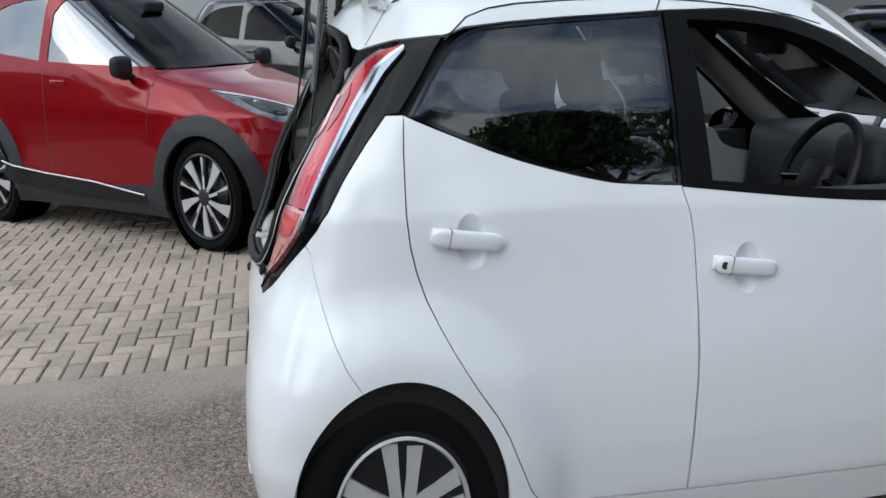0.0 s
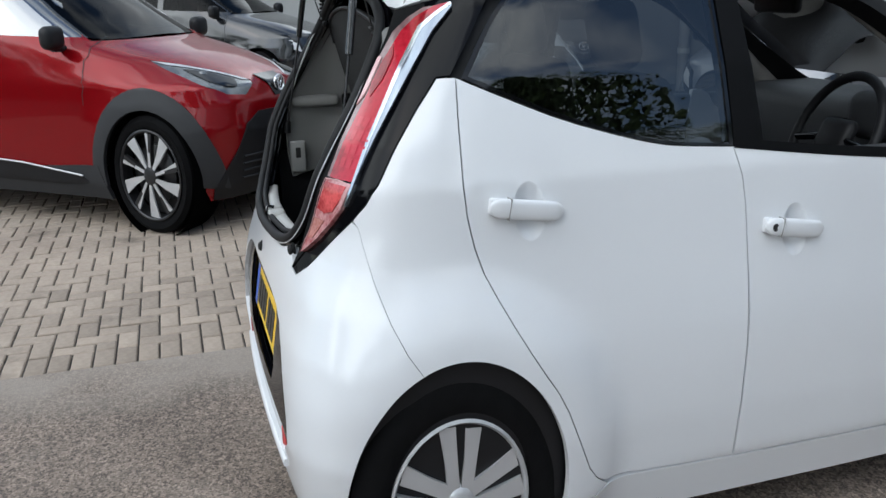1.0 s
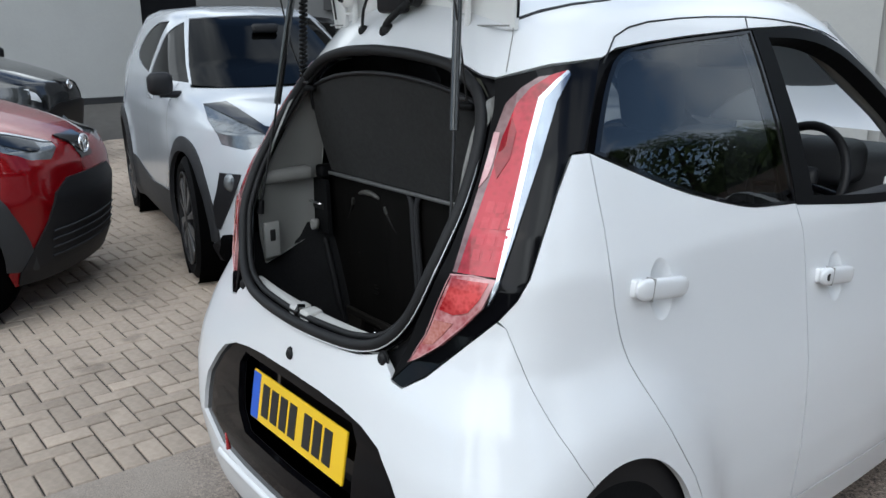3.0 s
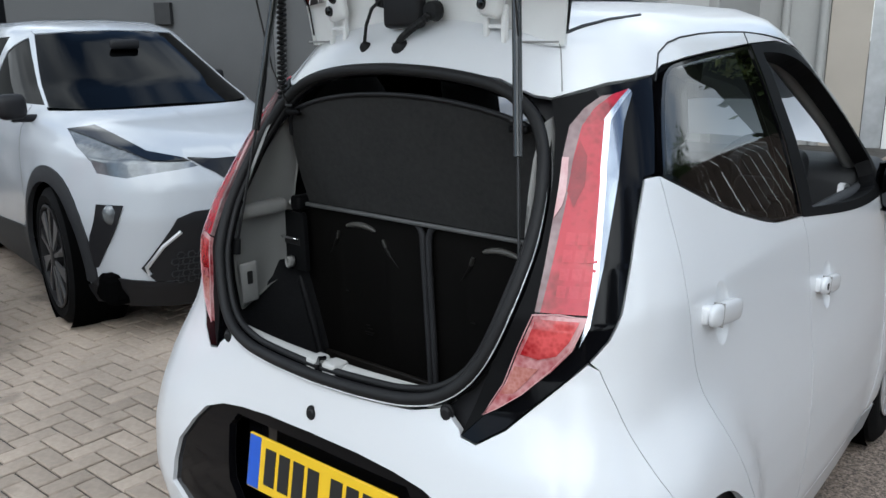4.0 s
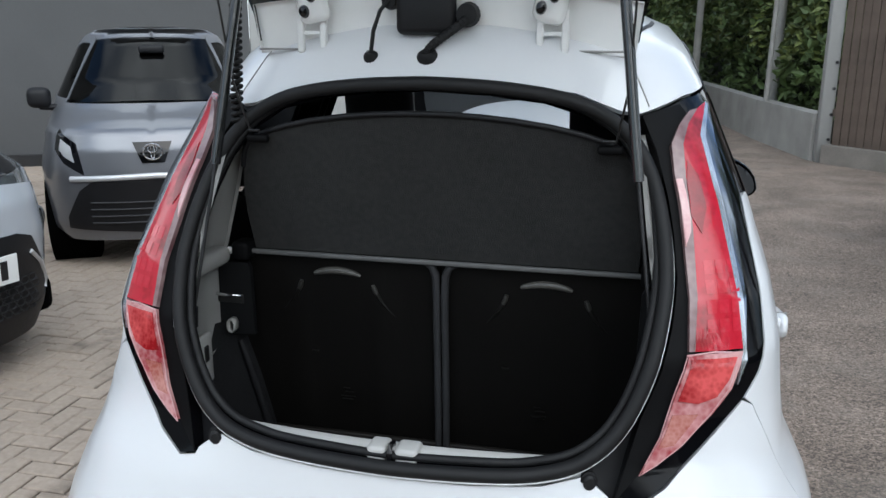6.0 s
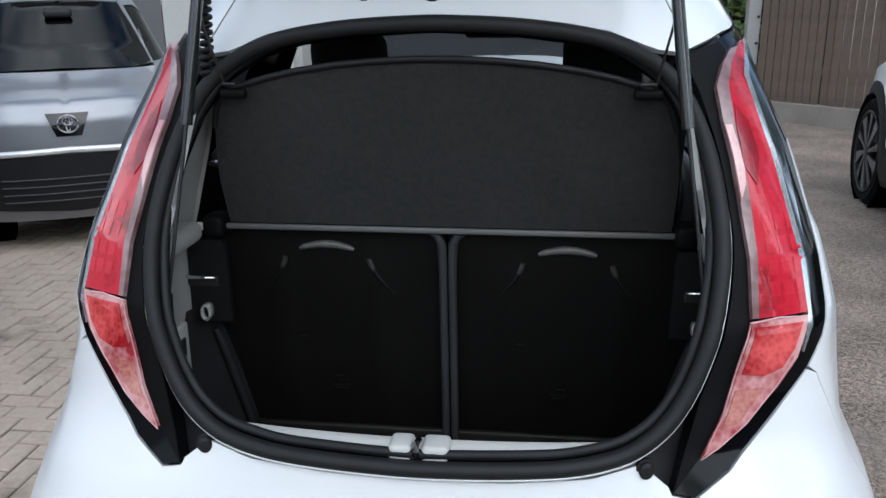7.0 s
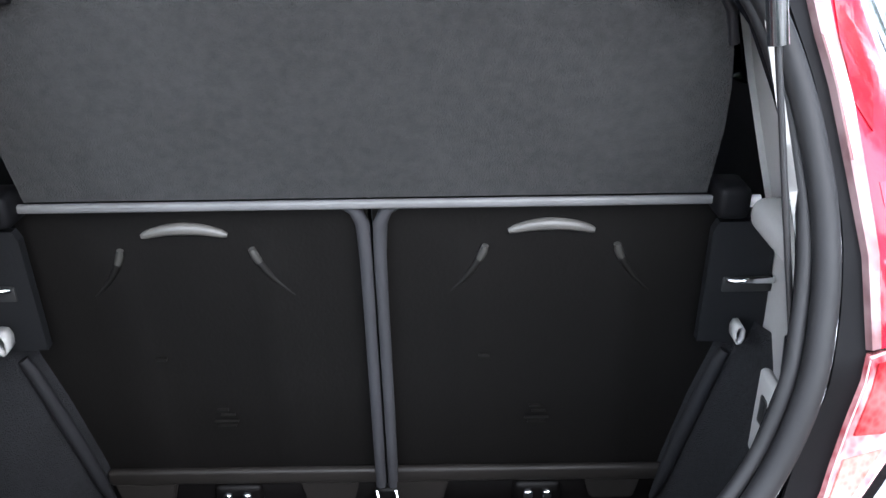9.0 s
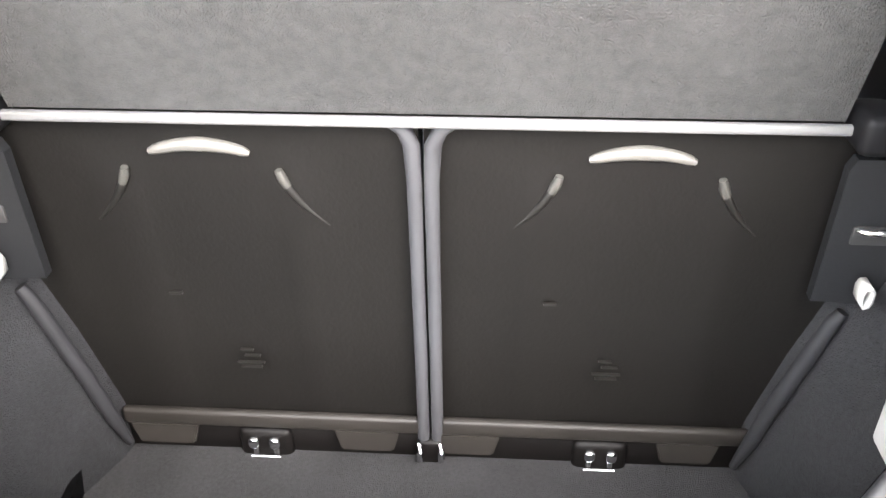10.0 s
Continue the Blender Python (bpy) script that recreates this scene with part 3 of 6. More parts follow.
def dish(cy, cz, ry, rz, deep, tilt):
    """A hand dish pressed into a door skin."""
    def f(a, b):
        q = min(1.0, math.hypot(a, b))
        y, z = cy + ry * a, cz + rz * b + tilt * a
        p = Vector(AY(*AY.side(y, z)))
        return p + Vector((-deep * (1 - q * q), 0, 0))
    ring = [Vector((math.cos(2 * math.pi * i / 36), math.sin(2 * math.pi * i / 36))) for i in range(36)]
    hole = [AY.side(cy + ry * p.x, cz + rz * p.y + tilt * p.x) for p in ring]
    return f, ring, hole


def grip_bm(ln, hz, hx):
    """A pull handle: a long rounded bar that thins at both ends."""
    bm = bmesh.new()
    rings = []
    for i in range(15):
        y = ln * math.sin(math.pi * (i / 14 - .5))
        q = max(.08, (1 - abs(y / (ln * 1.01)) ** 5)) ** .5
        z_half, x_half = hz * (.72 + .28 * q) * min(1, q * 1.25), hx * q
        ring = []
        for k in range(16):
            a = 2 * math.pi * k / 16
            c, s = math.cos(a), math.sin(a)
            ring.append(bm.verts.new((x_half * math.copysign(abs(c) ** .6, c), y, z_half * math.copysign(abs(s) ** .6, s))))
        rings.append(ring)
    for a, b in zip(rings, rings[1:]):
        for k in range(16):
            bm.faces.new((a[k], a[(k + 1) % 16], b[(k + 1) % 16], b[k]))
    bm.faces.new(rings[0][::-1])
    bm.faces.new(rings[-1])
    bmesh.ops.recalc_face_normals(bm, faces=bm.faces[:])
    return bm


def door_handle(parent, cy, cz, lock, flip):
    s = -1 if flip else 1
    x = AY(*AY.side(cy, cz))[0] + .014
    sl = -.15
    m = Matrix.Translation((s * x, cy, cz)) @ Matrix.Rotation(math.atan(sl), 4, "X") @ Matrix.Rotation(s * .04, 4, "Z")
    grip = grip_bm(.096, .0245, .0125)
    grip.transform(m)
    hd = part("door_handle", grip, WHITE, parent, "white pull handle", 50)
    part("handle_foot", box_bm((-.034, -.092, -.020), (-.006, -.046, .020), .006, 2, m), WHITE, hd, smooth=50)
    part("handle_foot", box_bm((-.034, .060, -.019), (-.006, .090, .019), .006, 2, m), WHITE, hd, smooth=50)
    part("handle_seam", box_bm((-.0122, -.050, -.0255), (.0124, -.0475, .0255), 0, 1, m), TRIM_GREY, hd, "thin joint line")
    if lock:
        k = lathe_bm([(.0, .014), (.008, .0138), (.011, .012), (.012, .008)], 16, sz=1.25)
        part("lock_barrel", k, ALLOY_DARK, hd, "dark key barrel", 40).matrix_local = Matrix.Translation((s * x, cy - .07, cz + .010)) @ (Matrix.Rotation(math.pi, 4, "Z") if flip else Matrix())
    return hd


for fl in (False, True):
    for nm, outline, cy, cz, lock in (("rear_door", DOOR_R, .663, 1.098, False), ("front_door", DOOR_F, 1.43, .98, not fl)):
        f, ring, hole = dish(cy + .012, cz - .008, .042, .072, .022, -.006)
        dr = skin(nm, AY, outline, [hole], WHITE, aygo, gap=.0010, depth=.02, flip=fl, res=.035)
        skin("handle_dish", f, ring, [], WHITE, dr, depth=0, res=.16, step=.1, flip=fl)
        door_handle(dr, cy, cz, lock, fl)
both("sill", AY, [AY.side(y, z) for y, z in ((.80, .295), (.90, .330), (1.30, .316), (2.2, .304), (2.3, .29), (2.3, .18), (.76, .18))], [], WHITE, aygo, gap=.001, depth=.03)
fender = [AY.side(2.155, .31), AY.side(2.205, .40), AY.side(2.225, .7), AY.side(2.245, 1.115), AY.side(2.7, 1.10), Vector((1.80, 1.0)), Vector((2.0, .95)), Vector((2.0, .3)), Vector((1.75, .3))] + [p for p in ARCH_F[::-1] if p.y > .31]
both("front_wing", AY, fender, [], WHITE, aygo, depth=.02)
skin("bonnet", lambda a, b: (a, b, 1.02 + .10 * (1 - ((b - 2.35) / .95) ** 2) - .12 * (a / .7) ** 2), uz((-.62, 2.35), (.62, 2.35), (.56, 3.0), (.4, 3.22), (-.4, 3.22), (-.56, 3.0)), [], WHITE, aygo, depth=.02, flip=False, res=.1)

# roof down to the window tops and the header over the opening
top = [Vector((0, 1.613)), Vector((.10, 1.611)), Vector((.198, 1.605)), Vector((.312, 1.589)), Vector((.375, 1.558)), Vector((.403, 1.553)), Vector((.475, 1.581)), Vector((.548, 1.593))] + [AY.side(y, z) for y, z in ((.70, 1.612), (.82, 1.624), (.97, 1.634), (1.13, 1.642), (1.245, 1.648), (1.455, 1.652), (1.63, 1.632), (1.80, 1.575), (1.97, 1.475), (2.05, 1.43))] + [AY.side(2.34, 1.215), Vector((1.50, 1.215)), Vector((1.49, 1.45)), Vector((1.49, 1.585)), Vector((1.59, 1.657)), Vector((2.0, 1.68)), Vector((2.0, 1.774)), Vector((0, 1.774))]
both("roof", AY, top, [], WHITE, aygo, depth=.012, res=.03)
cap = lathe_bm([(.0, 0), (.10, -.001), (.22, -.006)], 32)
cap.transform(Matrix.Rotation(-math.pi / 2, 4, "Y") @ Matrix.Diagonal((1, 1.9, 1, 1)))
part("roof_crown", cap, WHITE, aygo, "", 60).matrix_local = Matrix.Translation((0, 1.18, 1.774))
both("roof_joint", AY, [Vector((.408, 1.672)), Vector((.445, 1.690)), Vector((.492, 1.705)), Vector((.56, 1.716)), Vector((.56, 1.719)), Vector((.492, 1.709)), Vector((.443, 1.695)), Vector((.406, 1.677))], [], BLACK_TRIM, aygo, "dark roof ditch strip", off=.002, depth=.004, res=.01)
# joint above the doors
dl = uz((.550, 1.579), (.566, 1.635), (.593, 1.656), (.633, 1.667), (.713, 1.674), (.805, 1.677), (.953, 1.676), (1.08, 1.669), (1.22, 1.654), (1.32, 1.629), (1.405, 1.593))
for pts in (dl, uz((.953, 1.676), (.938, 1.645))):
    path = [Vector(AY(p.x, p.y)) for p in dense(pts, .02)] if len(pts) < 3 else [Vector(AY(p.x, p.y)) for a, b in zip(pts, pts[1:]) for p in [a.lerp(b, k / 3) for k in range(3)]]
    for fl in (1, -1):
        part("door_joint", tube_bm([Vector((fl * p.x, p.y, p.z)) for p in path], .0022, 6), INK, aygo, "dark joint above the doors", 60)

# black pillars, window frames, glass
win_frame = AY.sides([(1.248, 1.645), (1.455, 1.648), (1.63, 1.628), (1.80, 1.57), (1.97, 1.47), (2.30, 1.21), (2.33, 1.11), (1.862, 1.128), (1.564, 1.158), (1.248, 1.199)], 2, keep=(0, 5, 6, 9))
win_in = AY.sides([(1.312, 1.622), (1.455, 1.618), (1.62, 1.592), (1.775, 1.532), (1.925, 1.435), (2.15, 1.24), (2.13, 1.158), (1.862, 1.158), (1.564, 1.184), (1.335, 1.212)], 2, keep=(0, 5, 9))
both("front_window_frame", AY, win_frame, [win_in], CHANNEL, aygo, "satin black window frame", off=.001, depth=.05, res=.03)
for fl in (False, True):
    wf = skin("rear_window_frame", AY, WIN_R, [inset(dense(WIN_R, .02), .007)], BLACK_GLOSS, aygo, "gloss black frame", depth=.03, res=.02, flip=fl)
    gl = skin("rear_window", AY, inset(dense(WIN_R, .02), .006), [], GLASS_TINT, aygo, "dark tinted rear door glass", off=-.004, depth=0, flip=fl)
WS = uz((1.51, 1.25), (1.50, 1.45), (1.50, 1.58), (1.60, 1.65), (2.0, 1.672), (2.0, 1.22), (1.62, 1.22))
for gl in both("windscreen", AY, WS, [], GLASS, aygo, "clear windscreen", depth=0):
    gl.visible_shadow = False

# tail lamps: black surround, red lens, dark lower lens, bright strip
L_IN = uz((.466, 1.550), (.446, 1.528), (.428, 1.495), (.421, 1.440), (.416, 1.350), (.410, 1.250), (.403, 1.168))
R_IN = uz((.480, 1.553), (.458, 1.528), (.443, 1.495), (.434, 1.440), (.427, 1.350), (.418, 1.250), (.409, 1.168))
L_OUT = uz((.456, 1.168), (.459, 1.24), (.461, 1.33), (.463, 1.42), (.469, 1.508), (.486, 1.541), (.500, 1.562))
M_OUT = uz((.4585, 1.15), (.4645, 1.24), (.467, 1.33), (.4695, 1.42), (.476, 1.504), (.490, 1.535), (.503, 1.558))
C_OUT = uz((.4595, 1.165), (.468, 1.245), (.475, 1.33), (.483, 1.42), (.491, 1.50), (.504, 1.553))
LOW_IN = uz((.403, 1.164), (.388, 1.100), (.374, 1.030), (.352, .966))
LOW_OUT = uz((.370, .983), (.396, 1.015), (.425, 1.066), (.443, 1.105), (.456, 1.164))
for fl in (False, True):
    lamp = skin("tail_lamp", AY, BLK_IN + BLK_OUT, [], LAMP_BLACK, aygo, "boomerang tail lamp in a gloss black surround", depth=.03, flip=fl, gap=.001, res=.02)
    skin("lamp_channel", AY, BLK_IN + LOW_IN[::-1] + L_IN[::-1] + uz((.46, 1.565)), [], CHANNEL, lamp, "matt black channel", off=.003, depth=.003, flip=fl, res=.02)
    skin("clear_margin", AY, L_IN + R_IN[::-1], [], LENS_MARGIN, lamp, "clear grey margin of the lens", off=.0118, depth=.012, flip=fl, res=.012)
    skin("red_lens", AY, R_IN + L_OUT, [], LENS_RED, lamp, "red upper lens", off=.012, depth=.012, flip=fl, res=.02)
    skin("reflector", AY, uz((.441, 1.468), (.433, 1.432), (.428, 1.378), (.436, 1.350), (.447, 1.390), (.449, 1.440)), [], LENS_DEEP, lamp, "deep red inner reflector", off=.0136, depth=.002, flip=fl, res=.015)
    for i in range(4):
        for j in range(3):
            u0, z0 = .424 + .0125 * j + .002 * i, 1.196 + .030 * i
            skin("light_cell", AY, uz((u0, z0), (u0 + .0095, z0), (u0 + .0105, z0 + .021), (u0 + .001, z0 + .021)), [], LENS_CELL, lamp, "small bright cell", off=.0124, depth=.0015, flip=fl, res=.02)
    skin("lower_lens", AY, LOW_IN + LOW_OUT, [], LENS_PINK, lamp, "pale pink lower lens", off=.012, depth=.012, flip=fl, res=.02)
    skin("indicator_lens", AY, uz((.405, 1.156), (.396, 1.115), (.390, 1.090), (.410, 1.084), (.428, 1.094), (.440, 1.122), (.449, 1.156)), [], LENS_DARK, lamp, "dark red inner lens", off=.0145, depth=.002, flip=fl, res=.02)
    skin("amber_lens", AY, uz((.384, 1.066), (.376, 1.030), (.370, 1.010), (.386, 1.014), (.400, 1.042), (.410, 1.066)), [], LENS_AMBER, lamp, "amber bulb glow behind the ribbed lens", off=.0145, depth=.002, flip=fl, res=.015)
    skin("bright_strip", AY, L_OUT + M_OUT[::-1] + uz((.449, 1.112), (.451, 1.13)), [], STRIP, lamp, "bright silver strip", off=.0125, depth=.012, flip=fl, res=.02)
    skin("clear_facet", AY, M_OUT[1:] + C_OUT[::-1], [], STRIP_DIM, lamp, "clear outer facet of the lens", off=.0120, depth=.010, flip=fl, res=.012)
    skin("lens_insert", AY, uz((.4205, 1.437), (.4175, 1.37), (.4155, 1.33), (.424, 1.352), (.427, 1.375), (.4285, 1.437)), [], LENS_STRIPE, lamp, "pale ribbed reflector", off=.015, depth=.003, flip=fl, res=.02)
    for edge, rad in ((uz((.403, 1.166), (.432, 1.170), (.456, 1.166)), .0018), (LOW_IN + LOW_OUT, .0011)):
        line = [Vector(AY(p.x, p.y)) + Vector((0, -.0135, .001)) for q0, q1 in zip(edge, edge[1:]) for p in [q0.lerp(q1, k / 3) for k in range(3)]]
        line = [Vector((-p.x if fl else p.x, p.y, p.z)) for p in line]
        part("lens_edge", tube_bm(line, rad, 6), LENS_STRIPE, lamp, "thin pale lens edge", 60)


def rim_bm(n_spokes, r, sz, pair, wid, face=0.0):
    """A cast rim: lip, spokes in the plane across x, hub."""
    bms = [lathe_bm([(r, -.10), (r * .97, -.02), (r, 0), (r * 1.02, .008), (r * .985, .012), (r * .955, .004), (r * .94, -.03), (r * .93, -.09)], 48)]
    for i in range(n_spokes):
        a = 2 * math.pi * i / n_spokes
        for o in pair:
            b = bmesh.new()
            pts = []
            for q, hw, xx in ((.16, wid * .75, .006), (.55, wid * .8, .008), (.93, wid * 1.05, .003)):
                for sgn in (-1, 1):
                    y, z = q * r, (sgn * hw + o * (0.35 + .65 * q)) * r
                    pts.append((xx + face, y, z))
            vs = [b.verts.new(p) for p in pts] + [b.verts.new((p[0] - .035, p[1], p[2])) for p in pts]
            for k in (0, 2):
                b.faces.new((vs[k], vs[k + 2], vs[k + 3], vs[k + 1]))
                b.faces.new((vs[k + 6], vs[k + 8], vs[k + 2], vs[k]))
                b.faces.new((vs[k + 1], vs[k + 3], vs[k + 9], vs[k + 7]))
            bmesh.ops.bevel(b, geom=[e for e in b.edges if len(e.link_faces) == 2 and e.calc_face_angle(0) > .7], offset=.003, segments=2, affect="EDGES")
            b.transform(Matrix.Rotation(a, 4, "X"))
            bms.append(b)
    bms.append(lathe_bm([(.0, .016), (r * .14, .015), (r * .19, .010), (r * .24, .0), (r * .25, -.035)], 24))
    bm = join_bm(*bms)
    bm.transform(Matrix.Diagonal((1, 1, sz, 1)))
    return bm


def blade_mesh(r, wide):
    """One machined face of a two-tone rim, swept a little to one side."""
    rows = ((.20, .035, 0.0), (.55, .085 if wide else .04, .03), (.93, .155 if wide else .045, .11))
    bm = bmesh.new()
    top = []
    for q, hw, sweep in rows:
        top.append([bm.verts.new((.014 - .012 * q, q * r, (sweep + s * hw) * r)) for s in (-1, 1)])
    low_ = [[bm.verts.new((v.co.x - .012, v.co.y, v.co.z)) for v in row] for row in top]
    for a, b, c, d in zip(top, top[1:], low_, low_[1:]):
        bm.faces.new((a[0], b[0], b[1], a[1]))
        bm.faces.new((c[0], d[0], b[0], a[0]))
        bm.faces.new((a[1], b[1], d[1], c[1]))
    return bm


def wheel(parent, m, r, rr, sz, n_spokes, pair, wid, rim_mat, width=.16, turn=0.0, blades=0, blade_mat=ALLOY):
    """A wheel that faces +x, with tyre and rim."""
    w = empty("wheel")
    w.parent = parent
    w.matrix_local = m
    prof = [(rr * .97, -width), (rr * 1.05, -width), (r * .93, -width), (r * .985, -width * .88), (r, -width * .7), (r * .99, -width * .52), (r, -width * .5), (r, -width * .3), (r * .985, -width * .1), (r * .955, -.010), (r * .90, .004), (rr * 1.20, .010), (rr * 1.10, .006), (rr * 1.03, -.002), (rr * .985, -.02)]
    part("tyre", lathe_bm(prof, 56, sz=sz), TYRE, w, "black rubber tyre", 35)
    rb = rim_bm(n_spokes, rr, 1.0, pair, wid)
    rb.transform(Matrix.Diagonal((1, 1, sz, 1)) @ Matrix.Rotation(turn, 4, "X"))
    part("rim", rb, rim_mat, w, "", 30)
    for i in range(blades):
        bl = blade_mesh(rr, i % 2)
        bl.transform(Matrix.Diagonal((1, 1, sz, 1)) @ Matrix.Rotation(turn + 2 * math.pi * i / blades, 4, "X"))
        part("blade", bl, blade_mat, w, "machined blade", 30)
    part("brake_drum", lathe_bm([(.0, -.05), (rr * .62, -.052), (rr * .66, -.06), (rr * .66, -.10), (rr * .93, -.11)], 32, sz=sz), ALLOY_DARK, w, "dark brake drum", 40)
    return w


for y in (.475, 2.62):
    for s in (1, -1):
        wheel(aygo, Matrix.Translation((s * (.752 if y < 1 else .690), y, .365)) @ (Matrix() if s > 0 else Matrix.Rotation(math.pi, 4, "Z")), .279, .180, 1.31, 5, (-.20, .20), .115, ALLOY, turn=.3)
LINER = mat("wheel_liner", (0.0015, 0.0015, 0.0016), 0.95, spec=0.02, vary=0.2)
# dark wheel wells
for y in (.475, 2.62):
    for s in (1, -1):
        b = lathe_bm([(.30, 0), (.30, -.30), (.0, -.30)], 40, sz=1.30)
        if s < 0:
            b.transform(Matrix.Rotation(math.pi, 4, "Z"))
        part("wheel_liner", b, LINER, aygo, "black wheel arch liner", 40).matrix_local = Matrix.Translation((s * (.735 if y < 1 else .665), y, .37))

# inner shell: keeps the cabin closed behind the outer panels
in_hole_r = [inset(dense(WIN_R, .03), .006), inset(dense(win_in, .03), -.01)]
sh = [Vector((-2, .20)), Vector((2, .20)), Vector((2, 1.06)), AY.side(2.55, 1.20), Vector((1.53, 1.27)), Vector((1.515, 1.45)), Vector((1.515, 1.575)), Vector((1.61, 1.64)), Vector((1.7, 1.70)), Vector((-1.7, 1.70))]
sh += [Vector((-p.x, p.y)) for p in reversed(sh[2:8])]
low_in = [Vector(p) for p in AP_RING]
skin("inner_shell", AY, sh, [low_in, RECESS, *in_hole_r, *[[Vector((-p.x, p.y)) for p in h] for h in in_hole_r]], BLACK_TRIM, aygo, "dark inner body", off=-.034, depth=.0, res=.05)
skin("headlining", lambda a, b: (a, b, 1.655 - .05 * (a / .45) ** 2), uz((-.44, .55), (.44, .55), (.44, 1.78), (-.44, 1.78)), [], TRIM_GREY, aygo, "pale grey headlining", depth=0, res=.1)

# opening: painted flange, rubber seal
skin("opening_flange", AY, AP_RING, [AP_HOLE], BLACK_GLOSS, aygo, "black flange round the tailgate opening", off=-.010, depth=.012, res=.02, step=.012)


def ring_path(a, b, off, n=140):
    """A closed path between two outlines round the opening."""
    ring = dense([Vector(p) for p in a], .012)
    pts = []
    for p in ring:
        q = min(b, key=lambda c: (c - p).length)
        m = p.lerp(q, .5)
        s0 = Vector(AY(m.x, m.y))
        pts.append(s0 + Vector((0, off, 0)))
    for _ in range(6):
        pts = [(pts[i - 1] + pts[i] * 2 + pts[(i + 1) % len(pts)]) / 4 for i in range(len(pts))]
    return pts


ap_in_dense = dense([Vector(p) for p in AP_HOLE], .012)
part("door_seal", tube_bm(ring_path(AP_RING, ap_in_dense, -.004), .0135, 10, closed=True), RUBBER, aygo, "black rubber seal round the opening", 60)
inner_path = [Vector(AY(p.x, p.y)) + Vector((0, .012, 0)) for p in ap_in_dense]
for _ in range(4):
    inner_path = [(inner_path[i - 1] + inner_path[i] * 2 + inner_path[(i + 1) % len(inner_path)]) / 4 for i in range(len(inner_path))]
part("seal_lip", tube_bm(inner_path, .008, 8, closed=True), RUBBER, aygo, "inner lip of the seal", 60)

# boot lining
SY, SZ1 = .505, 1.222
lip_bm = bmesh.new()
secs = []
for i in range(25):
    x = -.338 + .676 * i / 24
    y0 = .130 + .026 * (x / .338) ** 2
    secs.append([lip_bm.verts.new(p) for p in ((x, y0 + .006, .944), (x, y0 + .010, .957), (x, y0 + .018, .966), (x, y0 + .040, .971), (x, y0 + .048, .967), (x, y0 + .050, .85))])
for a, b in zip(secs, secs[1:]):
    for k in range(5):
        lip_bm.faces.new((a[k], b[k], b[k + 1], a[k + 1]))
part("sill_trim", lip_bm, SILL_GREY, aygo, "pale grey plastic sill trim", 40)
catch = part("catch_cover", box_bm((.008, .130, .946), (.052, .178, .978), .008, 3), SILL_GREY, aygo, "pale grey catch cover", 50)
part("catch_cheek", box_bm((-.044, .130, .946), (-.006, .178, .978), .008, 3), SILL_GREY, catch, "pale cheek beside the striker", 50)
part("catch_bridge", box_bm((-.007, .150, .946), (.009, .178, .970), .002, 1), SILL_GREY, catch, "pale back of the catch slot", 50)
part("catch_slot", box_bm((-.006, .136, .946), (.008, .150, .960)), INK, catch, "dark slot of the catch")
part("striker", tube_bm([(.001, .127, .952), (.001, .127, .972), (.002, .134, .984), (.003, .150, .980)], .0055, 8), BLACK_GLOSS, catch, "black latch striker", 60)

part("boot_floor", box_bm((-.44, .20, .70), (.44, .56, .722), .004, 1), CARPET, aygo, "dark boot carpet")
bm = bmesh.new()
vs = [bm.verts.new(p) for p in ((-.36, .175, .72), (.36, .175, .72), (.36, .172, .945), (-.36, .172, .945))]
bm.faces.new(vs)
part("front_lining", bm, CARPET, aygo, "dark carpet behind the sill")


BRACKET = mat("grey_bracket_plastic", (0.006, 0.0063, 0.007), 0.55, spec=0.18, vary=0.12, bump=0.1, bscale=300)


